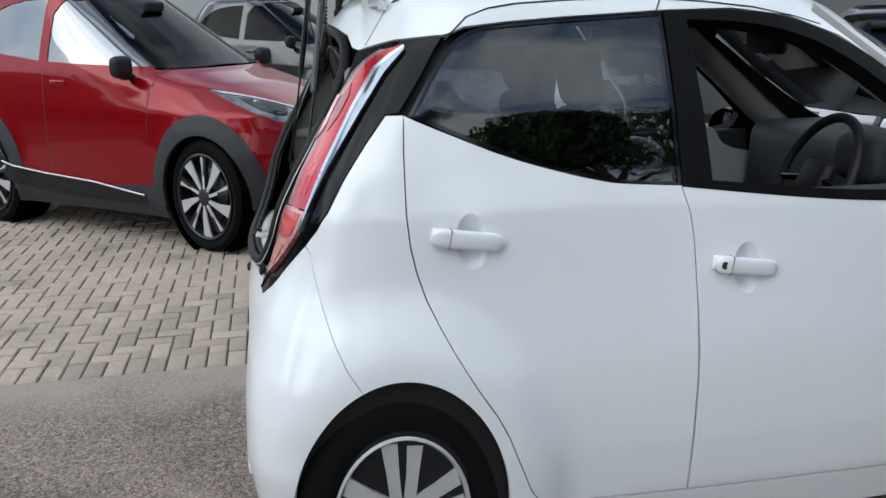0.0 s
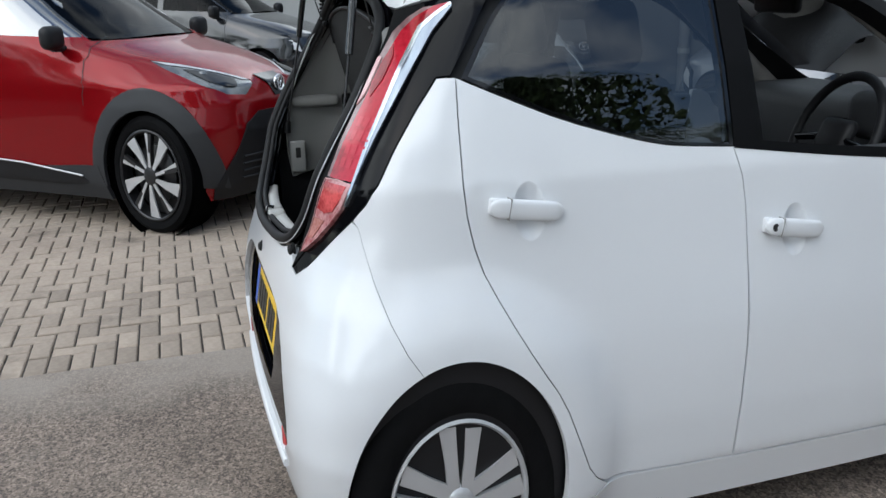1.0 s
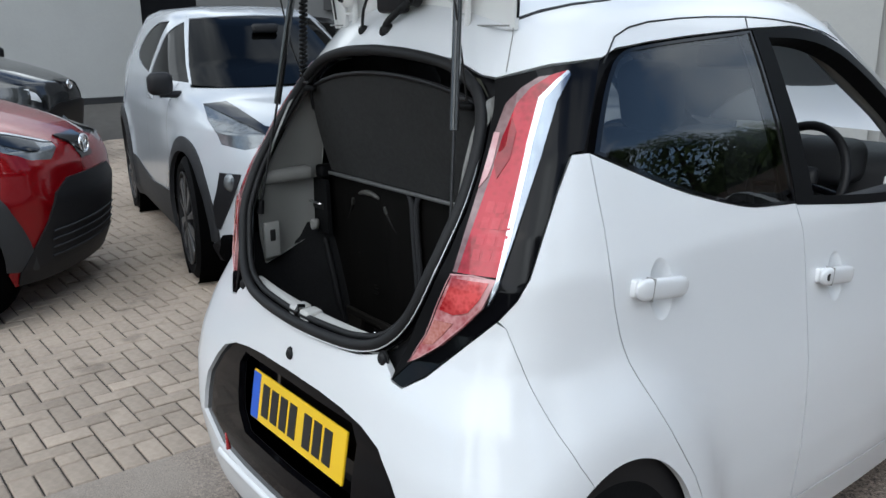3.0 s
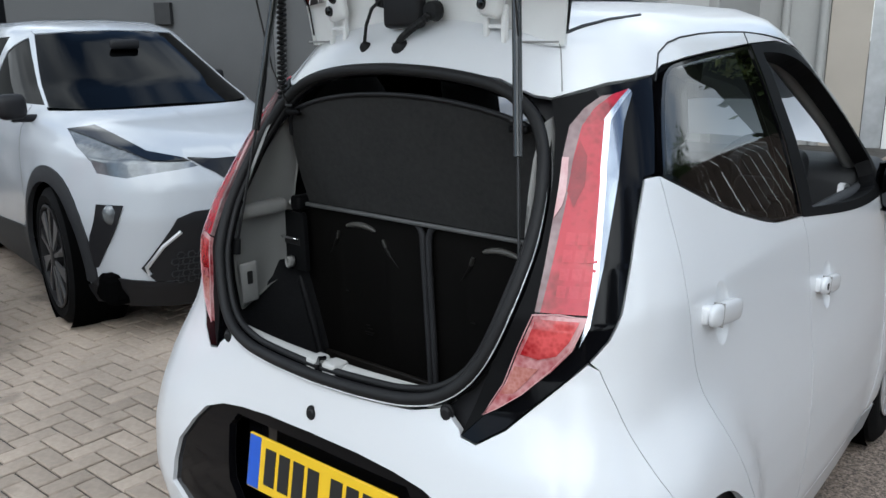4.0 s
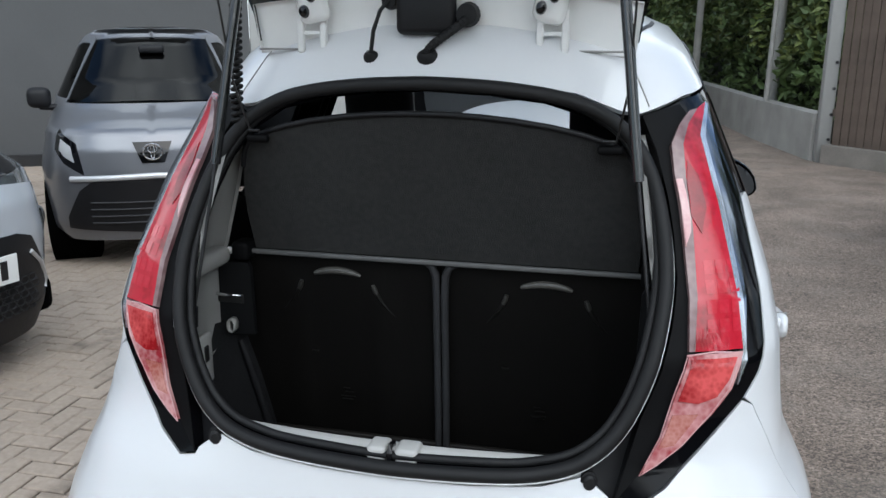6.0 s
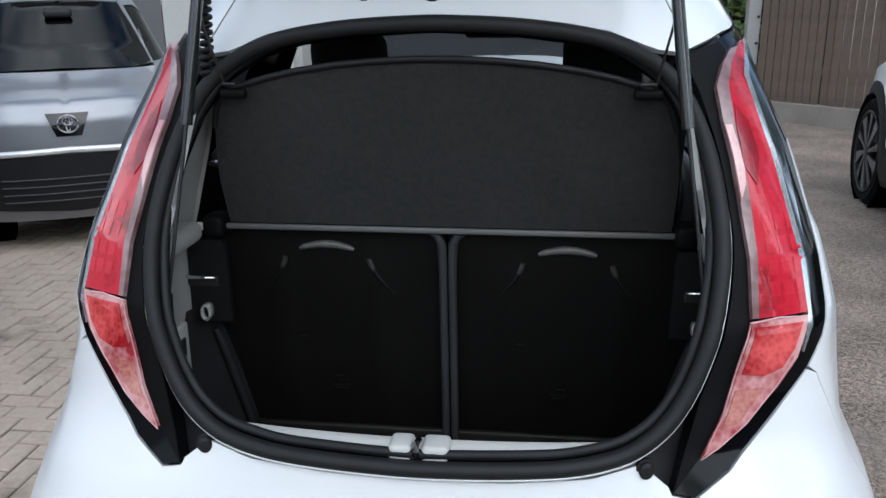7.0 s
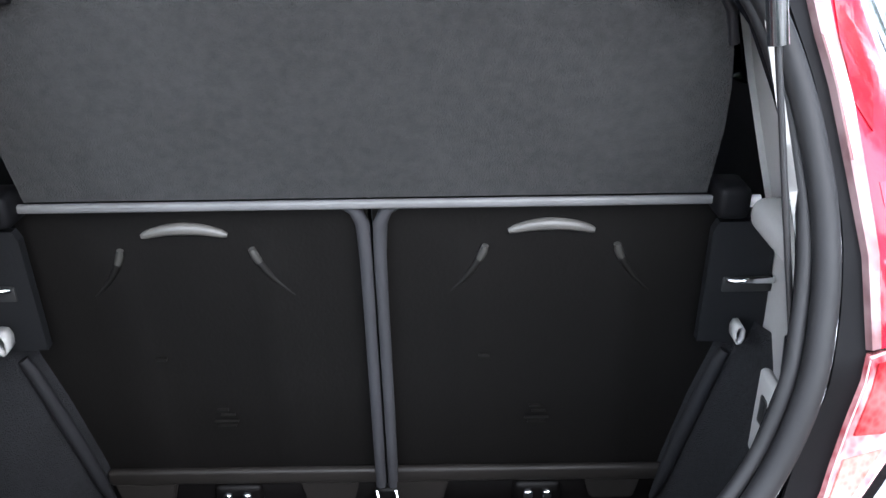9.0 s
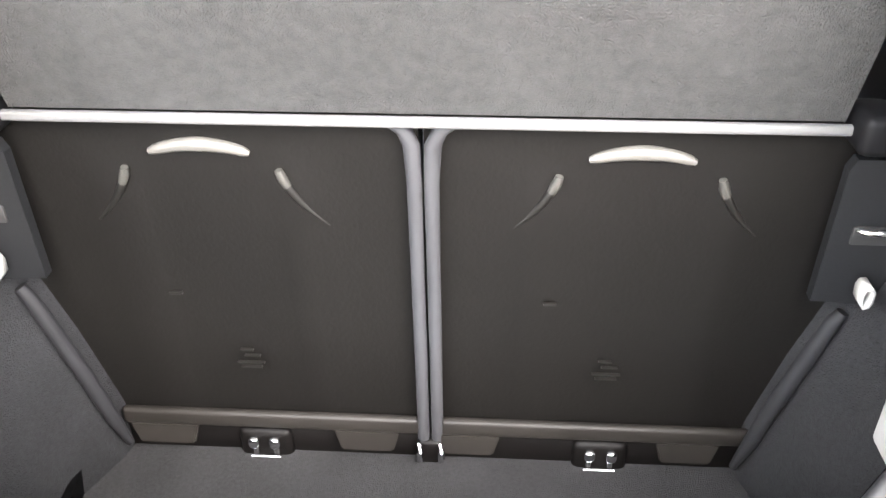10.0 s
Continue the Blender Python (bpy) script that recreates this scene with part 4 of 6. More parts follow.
def side_lining(s):
    # grey upper trim with a ledge, dark carpet below
    def f(a, b):
        y, z = a, b
        ap = .455 + .05 * min(1, max(0, (y - .25) / .15)) - .30 * max(0, (z - 1.20)) - .03 * max(0, 1.1 - z)
        return ap, y, z
    t = skin("side_trim", f, rounded([(.272, .968), (.255, 1.08), (.27, 1.22), (.31, 1.34), (.37, 1.47), (.42, 1.52), (.475, 1.50), (.50, 1.33), (.50, 1.035), (.44, 1.010), (.36, .985)], 1, keep=(0,)), [], TRIM_GREY, aygo, "pale grey side trim", depth=.008, flip=s < 0, res=.04)
    bm = box_bm((.452, .280, 1.206), (.50, .452, 1.246), .016, 4)
    if s < 0:
        bm.transform(Matrix.Diagonal((-1, 1, 1, 1)))
        bmesh.ops.reverse_faces(bm, faces=bm.faces[:])
    part("shelf_ledge", bm, TRIM_GREY, t, "pale ledge that carries the shelf", 50)
    # loose lower end of the trim by the seal
    bm = box_bm((.441, .268, .985), (.454, .322, 1.095), .006, 2)
    bm.transform(Matrix.Diagonal((s, 1, 1, 1)))
    if s < 0:
        bmesh.ops.reverse_faces(bm, faces=bm.faces[:])
    part("trim_tab", bm, TRIM_GREY, t, "pale trim tab with a slot", 50)
    part("slot", box_bm((s * .447 - .0085, .285, 1.035), (s * .447 + .0085, .304, 1.072), .004, 2), INK, t, "dark slot")
    # dark carpeted wheel box below
    bm = bmesh.new()
    secs = []
    for y, xx in ((.225, .43), (.26, .455), (.34, .50), (.42, .485), (.50, .452), (.56, .44)):
        secs.append([bm.verts.new((s * q, y, z)) for q, z in ((xx - .045, .72), (xx - .035, .80), (xx - .01, .92), (xx + .02, 1.03), (xx + .03, 1.06))])
    for a, b in zip(secs, secs[1:]):
        for k in range(4):
            bm.faces.new((a[k], b[k], b[k + 1], a[k + 1]) if s < 0 else (a[k], a[k + 1], b[k + 1], b[k]))
    part("wheel_box", bm, WBOX, aygo, "dark carpeted wheel box", 70)
    part("welt", tube_bm([(s * .464, .486, 1.01), (s * .457, .486, .995), (s * .440, .490, .931), (s * .422, .494, .862), (s * .406, .498, .790), (s * .396, .504, .745)], [.007, .009, .0100, .0100, .009, .005], 10), WELT_DARK, aygo, "dark welt at the seat edge", 60)
    # bracket, hook and strap ring beside the seat
    plate = [(.424, 1.188), (.430, 1.200), (.50, 1.200), (.505, 1.02), (.470, 1.030), (.421, 1.032)]
    br = skin("seat_bracket", lambda a, b: (a, .475, b), uz(*plate[::-1]), [], BRACKET, aygo, "dark grey plastic latch bracket", depth=.014, flip=s < 0, res=.05)
    part("latch_recess", box_bm((s * .475 - .032, .472, 1.104), (s * .475 + .032, .485, 1.126), .003, 2), INK, br, "dark latch slot", 40)
    part("latch_wire", tube_bm([(s * .447, .468, 1.124), (s * .452, .460, 1.127), (s * .50, .458, 1.128), (s * .505, .47, 1.126)], .0038, 8), CHROME, br, "bright wire loop", 60)
    part("pivot", box_bm((s * .44 - .020, .458, 1.208), (s * .44 + .020, .515, 1.250), .010, 3), CHANNEL, aygo, "black shelf pivot block", 50)
    part("pin", tube_bm([(s * .44, .478, 1.226), (s * .475, .478, 1.226)], .008, 10), WHITE_IN, aygo, "white shelf pin", 60)
    web = [tuple(p) for p in rounded([(s * .4545, 1.072), (s * .468, 1.074), (s * .4685, 1.050), (s * .4565, 1.046)], 1)]
    wb = bmesh.new()
    rings = [[wb.verts.new((x, y, z)) for x, z in web] for y in (.440, .462)]
    for k in range(len(web)):
        wb.faces.new((rings[0][k], rings[0][(k + 1) % len(web)], rings[1][(k + 1) % len(web)], rings[1][k]))
    strap = part("strap_loop", wb, TRIM_GREY, aygo, "white webbing loop", 60)
    th = strap.modifiers.new("thickness", "SOLIDIFY")
    th.thickness = .0030


for s in (1, -1):
    side_lining(s)


def seat_back(s):
    """Back board of one rear seat, with ribs, slots, hooks and a piped inner edge."""
    prof = [(.003, SZ1), (.468, SZ1), (.472, 1.0), (.458, .93), (.441, .86), (.422, .787), (.412, .70), (.003, .70)]
    o = [Vector((.004 + s * a, b)) for a, b in (prof if s > 0 else prof[::-1])]

    def f(a, b):
        c = abs(a) - .23
        rib = .006 * math.exp(-((abs(c) - .10) / .03) ** 2) * (1 if b < 1.12 else max(0, 1 - (b - 1.12) * 14))
        return a, SY + .035 * (SZ1 - b) / .49 - rib, b
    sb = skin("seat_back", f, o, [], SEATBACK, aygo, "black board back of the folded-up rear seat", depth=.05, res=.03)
    # curved bead and side beads pressed out, their highlights painted in pale tones
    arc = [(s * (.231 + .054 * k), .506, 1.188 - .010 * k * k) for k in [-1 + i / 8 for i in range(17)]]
    part("bead", tube_bm(arc, [.003 + .005 * (1 - abs(i - 8) / 8) ** .4 for i in range(17)], 8, flat=1.1), BEAD_GLINT, sb, "pressed bead, its highlight put into a pale colour", 60)
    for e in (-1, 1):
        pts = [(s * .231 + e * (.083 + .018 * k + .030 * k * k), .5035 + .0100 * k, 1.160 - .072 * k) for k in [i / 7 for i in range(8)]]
        tip = part("bead", tube_bm(pts[:3], [.0045, .0058, .005], 8), BEAD_GLINT_DIM, sb, "end of a short pressed bead with a painted highlight", 60)
        part("bead_tail", tube_bm(pts[2:], [.0050, .0052, .0048, .0040, .0030, .0015], 8), BEAD_TAIL, tip, "rest of the bead, painted highlight fading out", 60)
    # lower edge: pale lip, undercut darkened in colour for shade, moulded tabs, anchor hooks
    x0, x1 = (.004 - .41, .0) if s < 0 else (.008, .414)
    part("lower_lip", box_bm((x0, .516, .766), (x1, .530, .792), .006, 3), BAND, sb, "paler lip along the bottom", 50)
    part("undercut", box_bm((x0, .524, .702), (x1, .534, .770), .003, 1), POCKET, sb, "undercut below the lip, shade put into its dark colour", 50)
    c = -.216 if s < 0 else .228
    for a, b in ((-.172, -.097), (.103, .172)) if s < 0 else ((-.205, -.14), (.078, .142)):
        tab = bmesh.new()
        top = [(c + a - .010, .515, .772), (c + b + .010, .515, .772), (c + b, .513, .735), (c + a, .513, .735)]
        fr = [tab.verts.new(p) for p in top]
        bk = [tab.verts.new((x, y + .018, z)) for x, y, z in top]
        tab.faces.new(fr)
        for k in range(4):
            tab.faces.new((fr[k], bk[k], bk[(k + 1) % 4], fr[(k + 1) % 4]))
        bmesh.ops.recalc_face_normals(tab, faces=tab.faces[:])
        bmesh.ops.bevel(tab, geom=[e for e in tab.edges if len(e.link_faces) == 2], offset=.003, segments=2, affect="EDGES")
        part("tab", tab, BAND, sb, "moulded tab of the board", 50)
    # recess shade comes from the plate's dark colour, not from depth
    pk = part("hook_plate", box_bm((c - .036, .514, .700), (c + .036, .53, .764), .010, 3), POCKET, sb, "anchor plate, recess shade put into its dark colour", 50)
    for k in (-.014, .014):
        part("hook", box_bm((c + k - .0075, .504, .739), (c + k + .0075, .516, .757), .0055, 3), CHROME, pk, "bright rounded hook", 60)
        part("hook_slot", box_bm((c + k - .004, .5125, .722), (c + k + .004, .516, .738), .002, 1), INK, pk, "dark slot below the hook")
    part("hook_bar", tube_bm([(c - .020, .510, .722), (c + .020, .510, .722)], .0024, 8), CHROME, pk, "bright steel bar", 60)
    px = .006 + s * .0090
    part("piping", tube_bm([(.006 + s * .036, .499, 1.222), (.006 + s * .019, .498, 1.214), (.006 + s * .011, .498, 1.195), (px, .498, 1.15), (px, .504, 1.05), (px, .514, .90), (px, .520, .760)], [.006, .009, .0092, .0084, .0080, .0080, .0078], 10), WELT, sb, "grey piped inner edge", 60)
    # moulded marks
    mx0 = -.232 if s < 0 else .205
    for dx, z, ln in ((.006, .906, .016), (.010, .897, .020), (.0, .886, .034), (.004, .879, .026)):
        part("label_bar", box_bm((mx0 + dx, .509, z), (mx0 + dx + ln, .5135, z + .0018)), BEAD_TAIL, sb, "faint moulded mark")
    part("label_bar", box_bm((mx0 - .065, .5045, .992), (mx0 - .050, .509, .995)), BEAD_TAIL, sb, "faint moulded mark")


# pale tone of the highlight painted on the pressed beads
BEAD_GLINT = mat("bead_glint_pale", (0.070, 0.067, 0.061), 0.4, vary=0.1, scale=30)
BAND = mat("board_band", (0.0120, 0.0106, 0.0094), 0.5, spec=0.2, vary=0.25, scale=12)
# near-black: undercut and recess shade put into the colour, also the latch body
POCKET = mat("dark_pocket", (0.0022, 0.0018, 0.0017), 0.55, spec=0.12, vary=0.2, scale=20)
# fading and dim tones of the painted highlight; the tail serves moulded marks too
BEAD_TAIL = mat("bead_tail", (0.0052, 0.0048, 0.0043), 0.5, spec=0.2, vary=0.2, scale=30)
BEAD_GLINT_DIM = mat("bead_glint_dim", (0.030, 0.029, 0.026), 0.45, vary=0.2, scale=30)
for s in (-1, 1):
    seat_back(s)
lock = part("centre_lock", box_bm((-.012, .512, .715), (.024, .53, .758), .006, 2), POCKET, aygo, "dark latch between the seats", 50)
for k in (-.008, .020):
    part("latch_claw", tube_bm([(k, .512, .756), (k, .504, .748), (k, .504, .734), (k, .512, .726)], .0042, 8), CHROME, lock, "bright latch claw", 60)



def shelf_surf(a, b):
    """Raised parcel shelf: b runs from the hinge strip up to the rear edge."""
    k = b / .30
    return a, .492 - .085 * k, 1.232 + .285 * k


sh_out = rounded([(-.415, 0), (.415, 0), (.418, .12), (.40, .23), (.375, .272), (.27, .305), (.14, .325), (0, .332), (-.14, .325), (-.27, .305), (-.375, .272), (-.40, .23), (-.418, .12)], 1, keep=(0, 1))
shelf = tagged(skin("parcel_shelf", shelf_surf, sh_out, [], SHELF, None, depth=.012, res=.05), "dark carpeted parcel shelf raised on its cords", "parcel shelf")
part("hinge_strip", box_bm((-.428, .482, 1.220), (.428, .492, 1.231), .003, 2), SHELF_EDGE, shelf, "grey strip along the hinge", 50)
part("shelf_rim", tube_bm([Vector(shelf_surf(p.x, p.y)) for p in dense(sh_out, .03)[2:-2] if p.y > .16], .006, 8), BLACK_TRIM, shelf, "black moulded rim", 60)
for s in (-1, 1):
    part("cord_clip", box_bm((s * .35 - .024, .388, 1.480), (s * .35 + .024, .405, 1.497), .006, 2), CHANNEL, shelf, "black cord clip", 50)
    part("cord_pin", tube_bm([(s * .35 - .014, .385, 1.506), (s * .35 + .010, .385, 1.506)], .0030, 8), ALLOY_DARK, shelf, "dull steel pin", 60)
    part("cord", tube_bm([(s * .36, .388, 1.502), (s * .378, .36, 1.60), (s * .385, .32, 1.80), (s * .375, .25, 2.0)], .0022, 6), INK, shelf, "thin black cord", 60)

# ---- raised tailgate ----
def gate_mid(b):
    """Mid line of the raised tailgate from the hinge outwards."""
    pts = [(.0, .500, 1.652), (.10, .492, 1.745), (.18, .470, 1.825), (.26, .405, 1.895), (.5, .17, 2.03), (.8, -.12, 2.18), (1.05, -.36, 2.27)]
    for (b0, y0, z0), (b1, y1, z1) in zip(pts, pts[1:]):
        if b <= b1 or b1 == 1.05:
            k = (b - b0) / (b1 - b0)
            return y0 + (y1 - y0) * k, z0 + (z1 - z0) * k


def gate_surf(a, b):
    y, z = gate_mid(b)
    return -a, y + .03 * (a / .5) ** 2, z - .03 * (a / .5) ** 2 * (b > .2)


gate_o = rounded([(-.385, .0), (.385, .0), (.40, .115), (.45, .22), (.50, .55), (.46, .95), (.30, 1.05), (-.30, 1.05), (-.46, .95), (-.50, .55), (-.45, .22), (-.40, .115)], 1)
white_o = rounded([(-.383, .002), (.383, .002), (.394, .108), (.300, .118), (.235, .138), (.12, .176), (0, .19), (-.12, .176), (-.235, .138), (-.300, .118), (-.394, .108)], 1, keep=(0, 1, 2, 10))
tailgate = tagged(skin("tailgate", gate_surf, gate_o, [white_o], GATE_GLASS, None, depth=.006, res=.06), "raised black glass tailgate with a white hinge panel", "tailgate")
skin("hinge_panel", gate_surf, white_o, [], WHITE_IN, tailgate, "white painted panel under the spoiler", off=.002, depth=.012, res=.04)
# grey strip drawn for the shade in the gap below the hinge panel
part("panel_gap_shade", box_bm((-.380, .486, 1.6600), (.380, .497, 1.6640), .0015, 1), TRIM_GREY, tailgate, "thin grey strip for the shade in the panel gap", 40)
for s in (-1, 1):
    hx = .228 if s > 0 else .258
    tilt = Matrix.Translation((s * hx, .472, 1.770)) @ Matrix.Rotation(s * .22, 4, "Y")
    plate = join_bm(box_bm((-.042, -.010, -.004), (.042, .010, .052), .010, 3, tilt), box_bm((-.030, -.013, -.058), (.034, .010, .010), .016, 3, tilt))
    pl = part("hinge_bracket", plate, WHITE_IN, tailgate, "white cast hinge bracket", 50)
    for dx, dz in ((-.014, -.032), (.006, -.006), (.024, .004), (.004, .036)):
        b = lathe_bm([(.0, .012), (.0085, .010), (.0105, .004), (.0105, -.004)], 14, sz=1.25)
        part("bolt", b, BLACK_GLOSS, pl, "black bolt head", 40).matrix_local = tilt @ Matrix.Translation((dx, -.012, dz)) @ Matrix.Rotation(-math.pi / 2, 4, "Z")
    for k in (-.024, .024):
        part("hinge_arm", box_bm((s * hx + k - .007, .474, 1.655), (s * hx + k + .007, .488, 1.74), .003, 1), WHITE_IN, pl, "white hinge arm", 40)
    part("hinge_rung", box_bm((s * hx - .024, .478, 1.69), (s * hx + .024, .486, 1.698), .002, 1), WHITE_IN, pl)
bx = part("wiring_box", box_bm((-.072, .440, 1.692), (.046, .472, 1.785), .014, 3), BLACK_TRIM, tailgate, "black plastic box", 50)
part("grommet", tube_bm([(.066, .474, 1.730), (.066, .452, 1.730)], [.024, .020], 16), RUBBER, tailgate, "round rubber grommet", 50)
hose = [Vector((.066, .452, 1.722)), Vector((.050, .440, 1.706)), Vector((.028, .432, 1.690)), Vector((.009, .427, 1.676)), Vector((-.002, .424, 1.664)), Vector((-.004, .423, 1.652))]
ribs = [hose[i].lerp(hose[i + 1], k / 6) for i in range(5) for k in range(6)]
part("hose", tube_bm(ribs, [.0092 if i % 2 else .0078 for i in range(len(ribs))], 10), RUBBER, tailgate, "corrugated black hose", 30)
part("hose_foot", tube_bm([(-.004, .421, 1.661), (-.004, .424, 1.654), (-.004, .432, 1.649)], [.012, .020, .022], 16), RUBBER, tailgate, "rubber foot", 50)
part("grommet", tube_bm([(-.088, .474, 1.755), (-.088, .452, 1.755)], [.017, .014], 14), RUBBER, tailgate, "small rubber grommet", 50)
part("cable", tube_bm([(-.088, .452, 1.755), (-.100, .438, 1.738), (-.112, .430, 1.700), (-.118, .428, 1.655)], .0042, 8), RUBBER, tailgate, "thin black cable", 60)
part("cable_foot", tube_bm([(-.119, .427, 1.660), (-.119, .430, 1.654), (-.119, .436, 1.648)], [.008, .014, .016], 14), RUBBER, tailgate, "rubber foot", 50)
coil = []
for i in range(400):
    k = i / 399
    a = k * 2 * math.pi * 40
    coil.append((-.395 + .013 * k + .0095 * math.cos(a), .40 + .02 * k + .0095 * math.sin(a), 1.515 + .50 * k))
part("coiled_cable", tube_bm(coil, .0042, 6), RUBBER, tailgate, "coiled black cable", 60)
for s in (-1, 1):
    st = part("gas_strut", tube_bm([(s * .404, .316, 1.447), (s * .338, .392, 1.95), (s * .33, .40, 2.02)], .0100, 14), BLACK_PAINT, tailgate, "black gas strut", 60)
    part("strut_rod", tube_bm([(s * .448, .264, 1.140), (s * .404, .316, 1.447)], .0034, 10), ALLOY_DARK, st, "thin dark rod", 60)
    part("ball_end", tube_bm([(s * .450, .262, 1.125), (s * .447, .266, 1.165)], [.012, .010], 12), BLACK_TRIM, st, "black ball end", 60)

# ---- cabin ----
def seat(parent_name, x, y, label):
    st = empty(parent_name, label=label, category="car seat", group="front seats")
    part("cushion", box_bm((x - .21, y - .22, .55), (x + .21, y + .26, .72), .05, 4), FABRIC, st, "", 50)
    part("backrest", box_bm((-.21, -.06, 0), (.21, .06, .68), .05, 4, Matrix.Translation((x, y - .24, .70)) @ Matrix.Rotation(.22, 4, "X")), FABRIC, st, "", 50)
    part("headrest", box_bm((-.095, -.05, .69), (.095, .05, .885), .045, 5, Matrix.Translation((x, y - .24, .70)) @ Matrix.Rotation(.22, 4, "X")), FABRIC, st, "", 50)
    return st


seat("front_seat", .31, 1.50, "dark fabric driver seat with headrest")
seat("front_seat", -.31, 1.50, "dark fabric passenger seat with headrest")
for x in (-.22, .22):
    st = empty("rear_headrest", label="dark rear headrest above the seat back", category="headrest", group="rear headrests")
    part("pad", box_bm((x - .11, .555, 1.24), (x + .11, .635, 1.40), .04, 4), FABRIC, st, "", 50)
    for k in (-.04, .04):
        part("post", tube_bm([(x + k, .59, 1.16), (x + k, .595, 1.27)], .006, 8), STEEL, st)
part("cabin_floor", box_bm((-.68, .58, .30), (.68, 2.4, .36)), CARPET, aygo, "dark cabin carpet")
part("dashboard", box_bm((-.555, 2.16, .86), (.62, 2.55, 1.21), .07, 4), DASH, aygo, "dark grey dashboard", 50)
part("instrument_binnacle", box_bm((.20, 2.02, 1.10), (.42, 2.2, 1.26), .05, 4), DASH, aygo, "round instrument pod", 50)
sw = empty("steering_wheel")
sw.parent = aygo
swm = Matrix.Translation((.31, 1.90, 1.13)) @ Matrix.Rotation(radians(-24), 4, "X")
ringp = [swm @ Vector((.165 * math.cos(a), 0, .20 * math.sin(a))) for a in [2 * math.pi * i / 40 for i in range(40)]]
part("wheel_rim", tube_bm(ringp, .016, 10, closed=True), BLACK_TRIM, sw, "black leather rim", 60)
part("hub", box_bm((-.07, -.02, -.07), (.07, .03, .06), .03, 3, swm), BLACK_TRIM, sw, "", 50)
for a in (-.15, math.pi + .15, -math.pi / 2):
    part("spoke", tube_bm([swm @ Vector((.05 * math.cos(a), .0, .06 * math.sin(a))), swm @ Vector((.16 * math.cos(a), 0, .195 * math.sin(a)))], .013, 8), BLACK_GLOSS, sw, "", 60)
im = part("cabin_mirror", box_bm((-.11, 1.86, 1.50), (.11, 1.90, 1.585), .02, 3), BLACK_TRIM, aygo, "black cabin mirror", 50)
for fl in (1, -1):
    dc = part("door_card", box_bm((fl * .60 - .02, 1.30, .45), (fl * .60 + .02, 2.2, 1.16), .02, 2), DASH, aygo, "dark grey door card", 50)
    pp = rounded([(1.94, .75), (2.33, .75), (2.33, 1.055), (2.22, 1.062), (2.13, 1.078), (2.07, 1.105), (2.04, 1.16), (2.0, 1.178), (1.95, 1.172)], 1, keep=(0, 1))
    skin("painted_panel", lambda a, b: (-.575, a, b), pp, [], WHITE, dc, "white painted metal below the window", depth=.02, flip=fl > 0, res=.05)
    pr = [(fl * .560, 1.62 + .13 * math.cos(a) * (1 if math.cos(a) < 0 else 1.3), 1.06 + .075 * math.sin(a)) for a in [2 * math.pi * i / 28 for i in range(28)]]
    part("pull_surround", tube_bm(pr, .018, 8, closed=True), WHITE, dc, "white surround of the door pull", 60)
for fl in (1, -1):
    pt = [(fl * .55, 2.36, 1.13), (fl * .545, 2.22, 1.24), (fl * .505, 2.02, 1.40), (fl * .455, 1.84, 1.53), (fl * .42, 1.72, 1.62)]
    part("pillar_trim", tube_bm(pt, .038, 10, flat=1.4), TRIM_GREY, aygo, "pale grey windscreen pillar trim", 60)
    rim_ = rounded([(.648, 1.232), (.680, 1.241), (.723, 1.235), (.778, 1.215), (.822, 1.172), (.838, 1.125), (.829, 1.097), (.800, 1.082), (.70, 1.063), (.662, 1.066), (.650, 1.10)], 1)
    c = Vector((.74, 1.15))
    mb = bmesh.new()
    loops = [[mb.verts.new((fl * (c.x + (p.x - c.x) * q), y, c.y + (p.y - c.y) * q)) for p in rim_] for q, y in ((.93, 2.160), (.96, 2.144), (1.0, 2.150), (1.0, 2.185), (.93, 2.222), (.74, 2.252), (.35, 2.268))]
    for a, b in zip(loops, loops[1:]):
        for k in range(len(rim_)):
            mb.faces.new((a[k], a[(k + 1) % len(rim_)], b[(k + 1) % len(rim_)], b[k]))
    mb.faces.new(loops[-1])
    bmesh.ops.recalc_face_normals(mb, faces=mb.faces[:])
    dm = part("door_mirror", mb, BLACK_GLOSS, aygo, "gloss black door mirror", 50)
    skin("mirror_glass", lambda a, b: (a, 2.152 - .10 * (b - 1.15) - .12 * (a - .74), b), [c + Vector((.006, -.004)) + (p - c) * .84 for p in rim_[::-1]], [], MIRROR, dm, "mirror glass", depth=.004, flip=fl < 0, res=.03)
    part("mirror_stalk", tube_bm([(fl * .60, 2.21, 1.10), (fl * .67, 2.20, 1.10)], .03, 10), BLACK_TRIM, dm, "black stalk", 60)

# fold where the roof skin meets the rear body flange
for s in (-1, 1):
    fold = [Vector((s * AY(u, z)[0], AY(u, z)[1] - .0005, AY(u, z)[2])) for u, z in ((.406, 1.665), (.411, 1.645), (.4135, 1.615), (.4155, 1.59), (.417, 1.565))]
    part("body_fold", tube_bm(fold, .0014, 6), TRIM_GREY, aygo, "thin grey fold line in the body", 60)

# bright edge of the body channel beside the seal
chan = []
for p in dense([Vector(p) for p in AP_RING], .012):
    q = min(ap_in_dense, key=lambda c: (c - p).length)
    m = p.lerp(q, .5)
    chan.append(Vector(AY(m.x, m.y)) + Vector((0, -.009, 0)) + (Vector(AY(p.x, p.y)) - Vector(AY(q.x, q.y))).normalized() * .0125)
for _ in range(6):
    chan = [(chan[i - 1] + chan[i] * 2 + chan[(i + 1) % len(chan)]) / 4 for i in range(len(chan))]
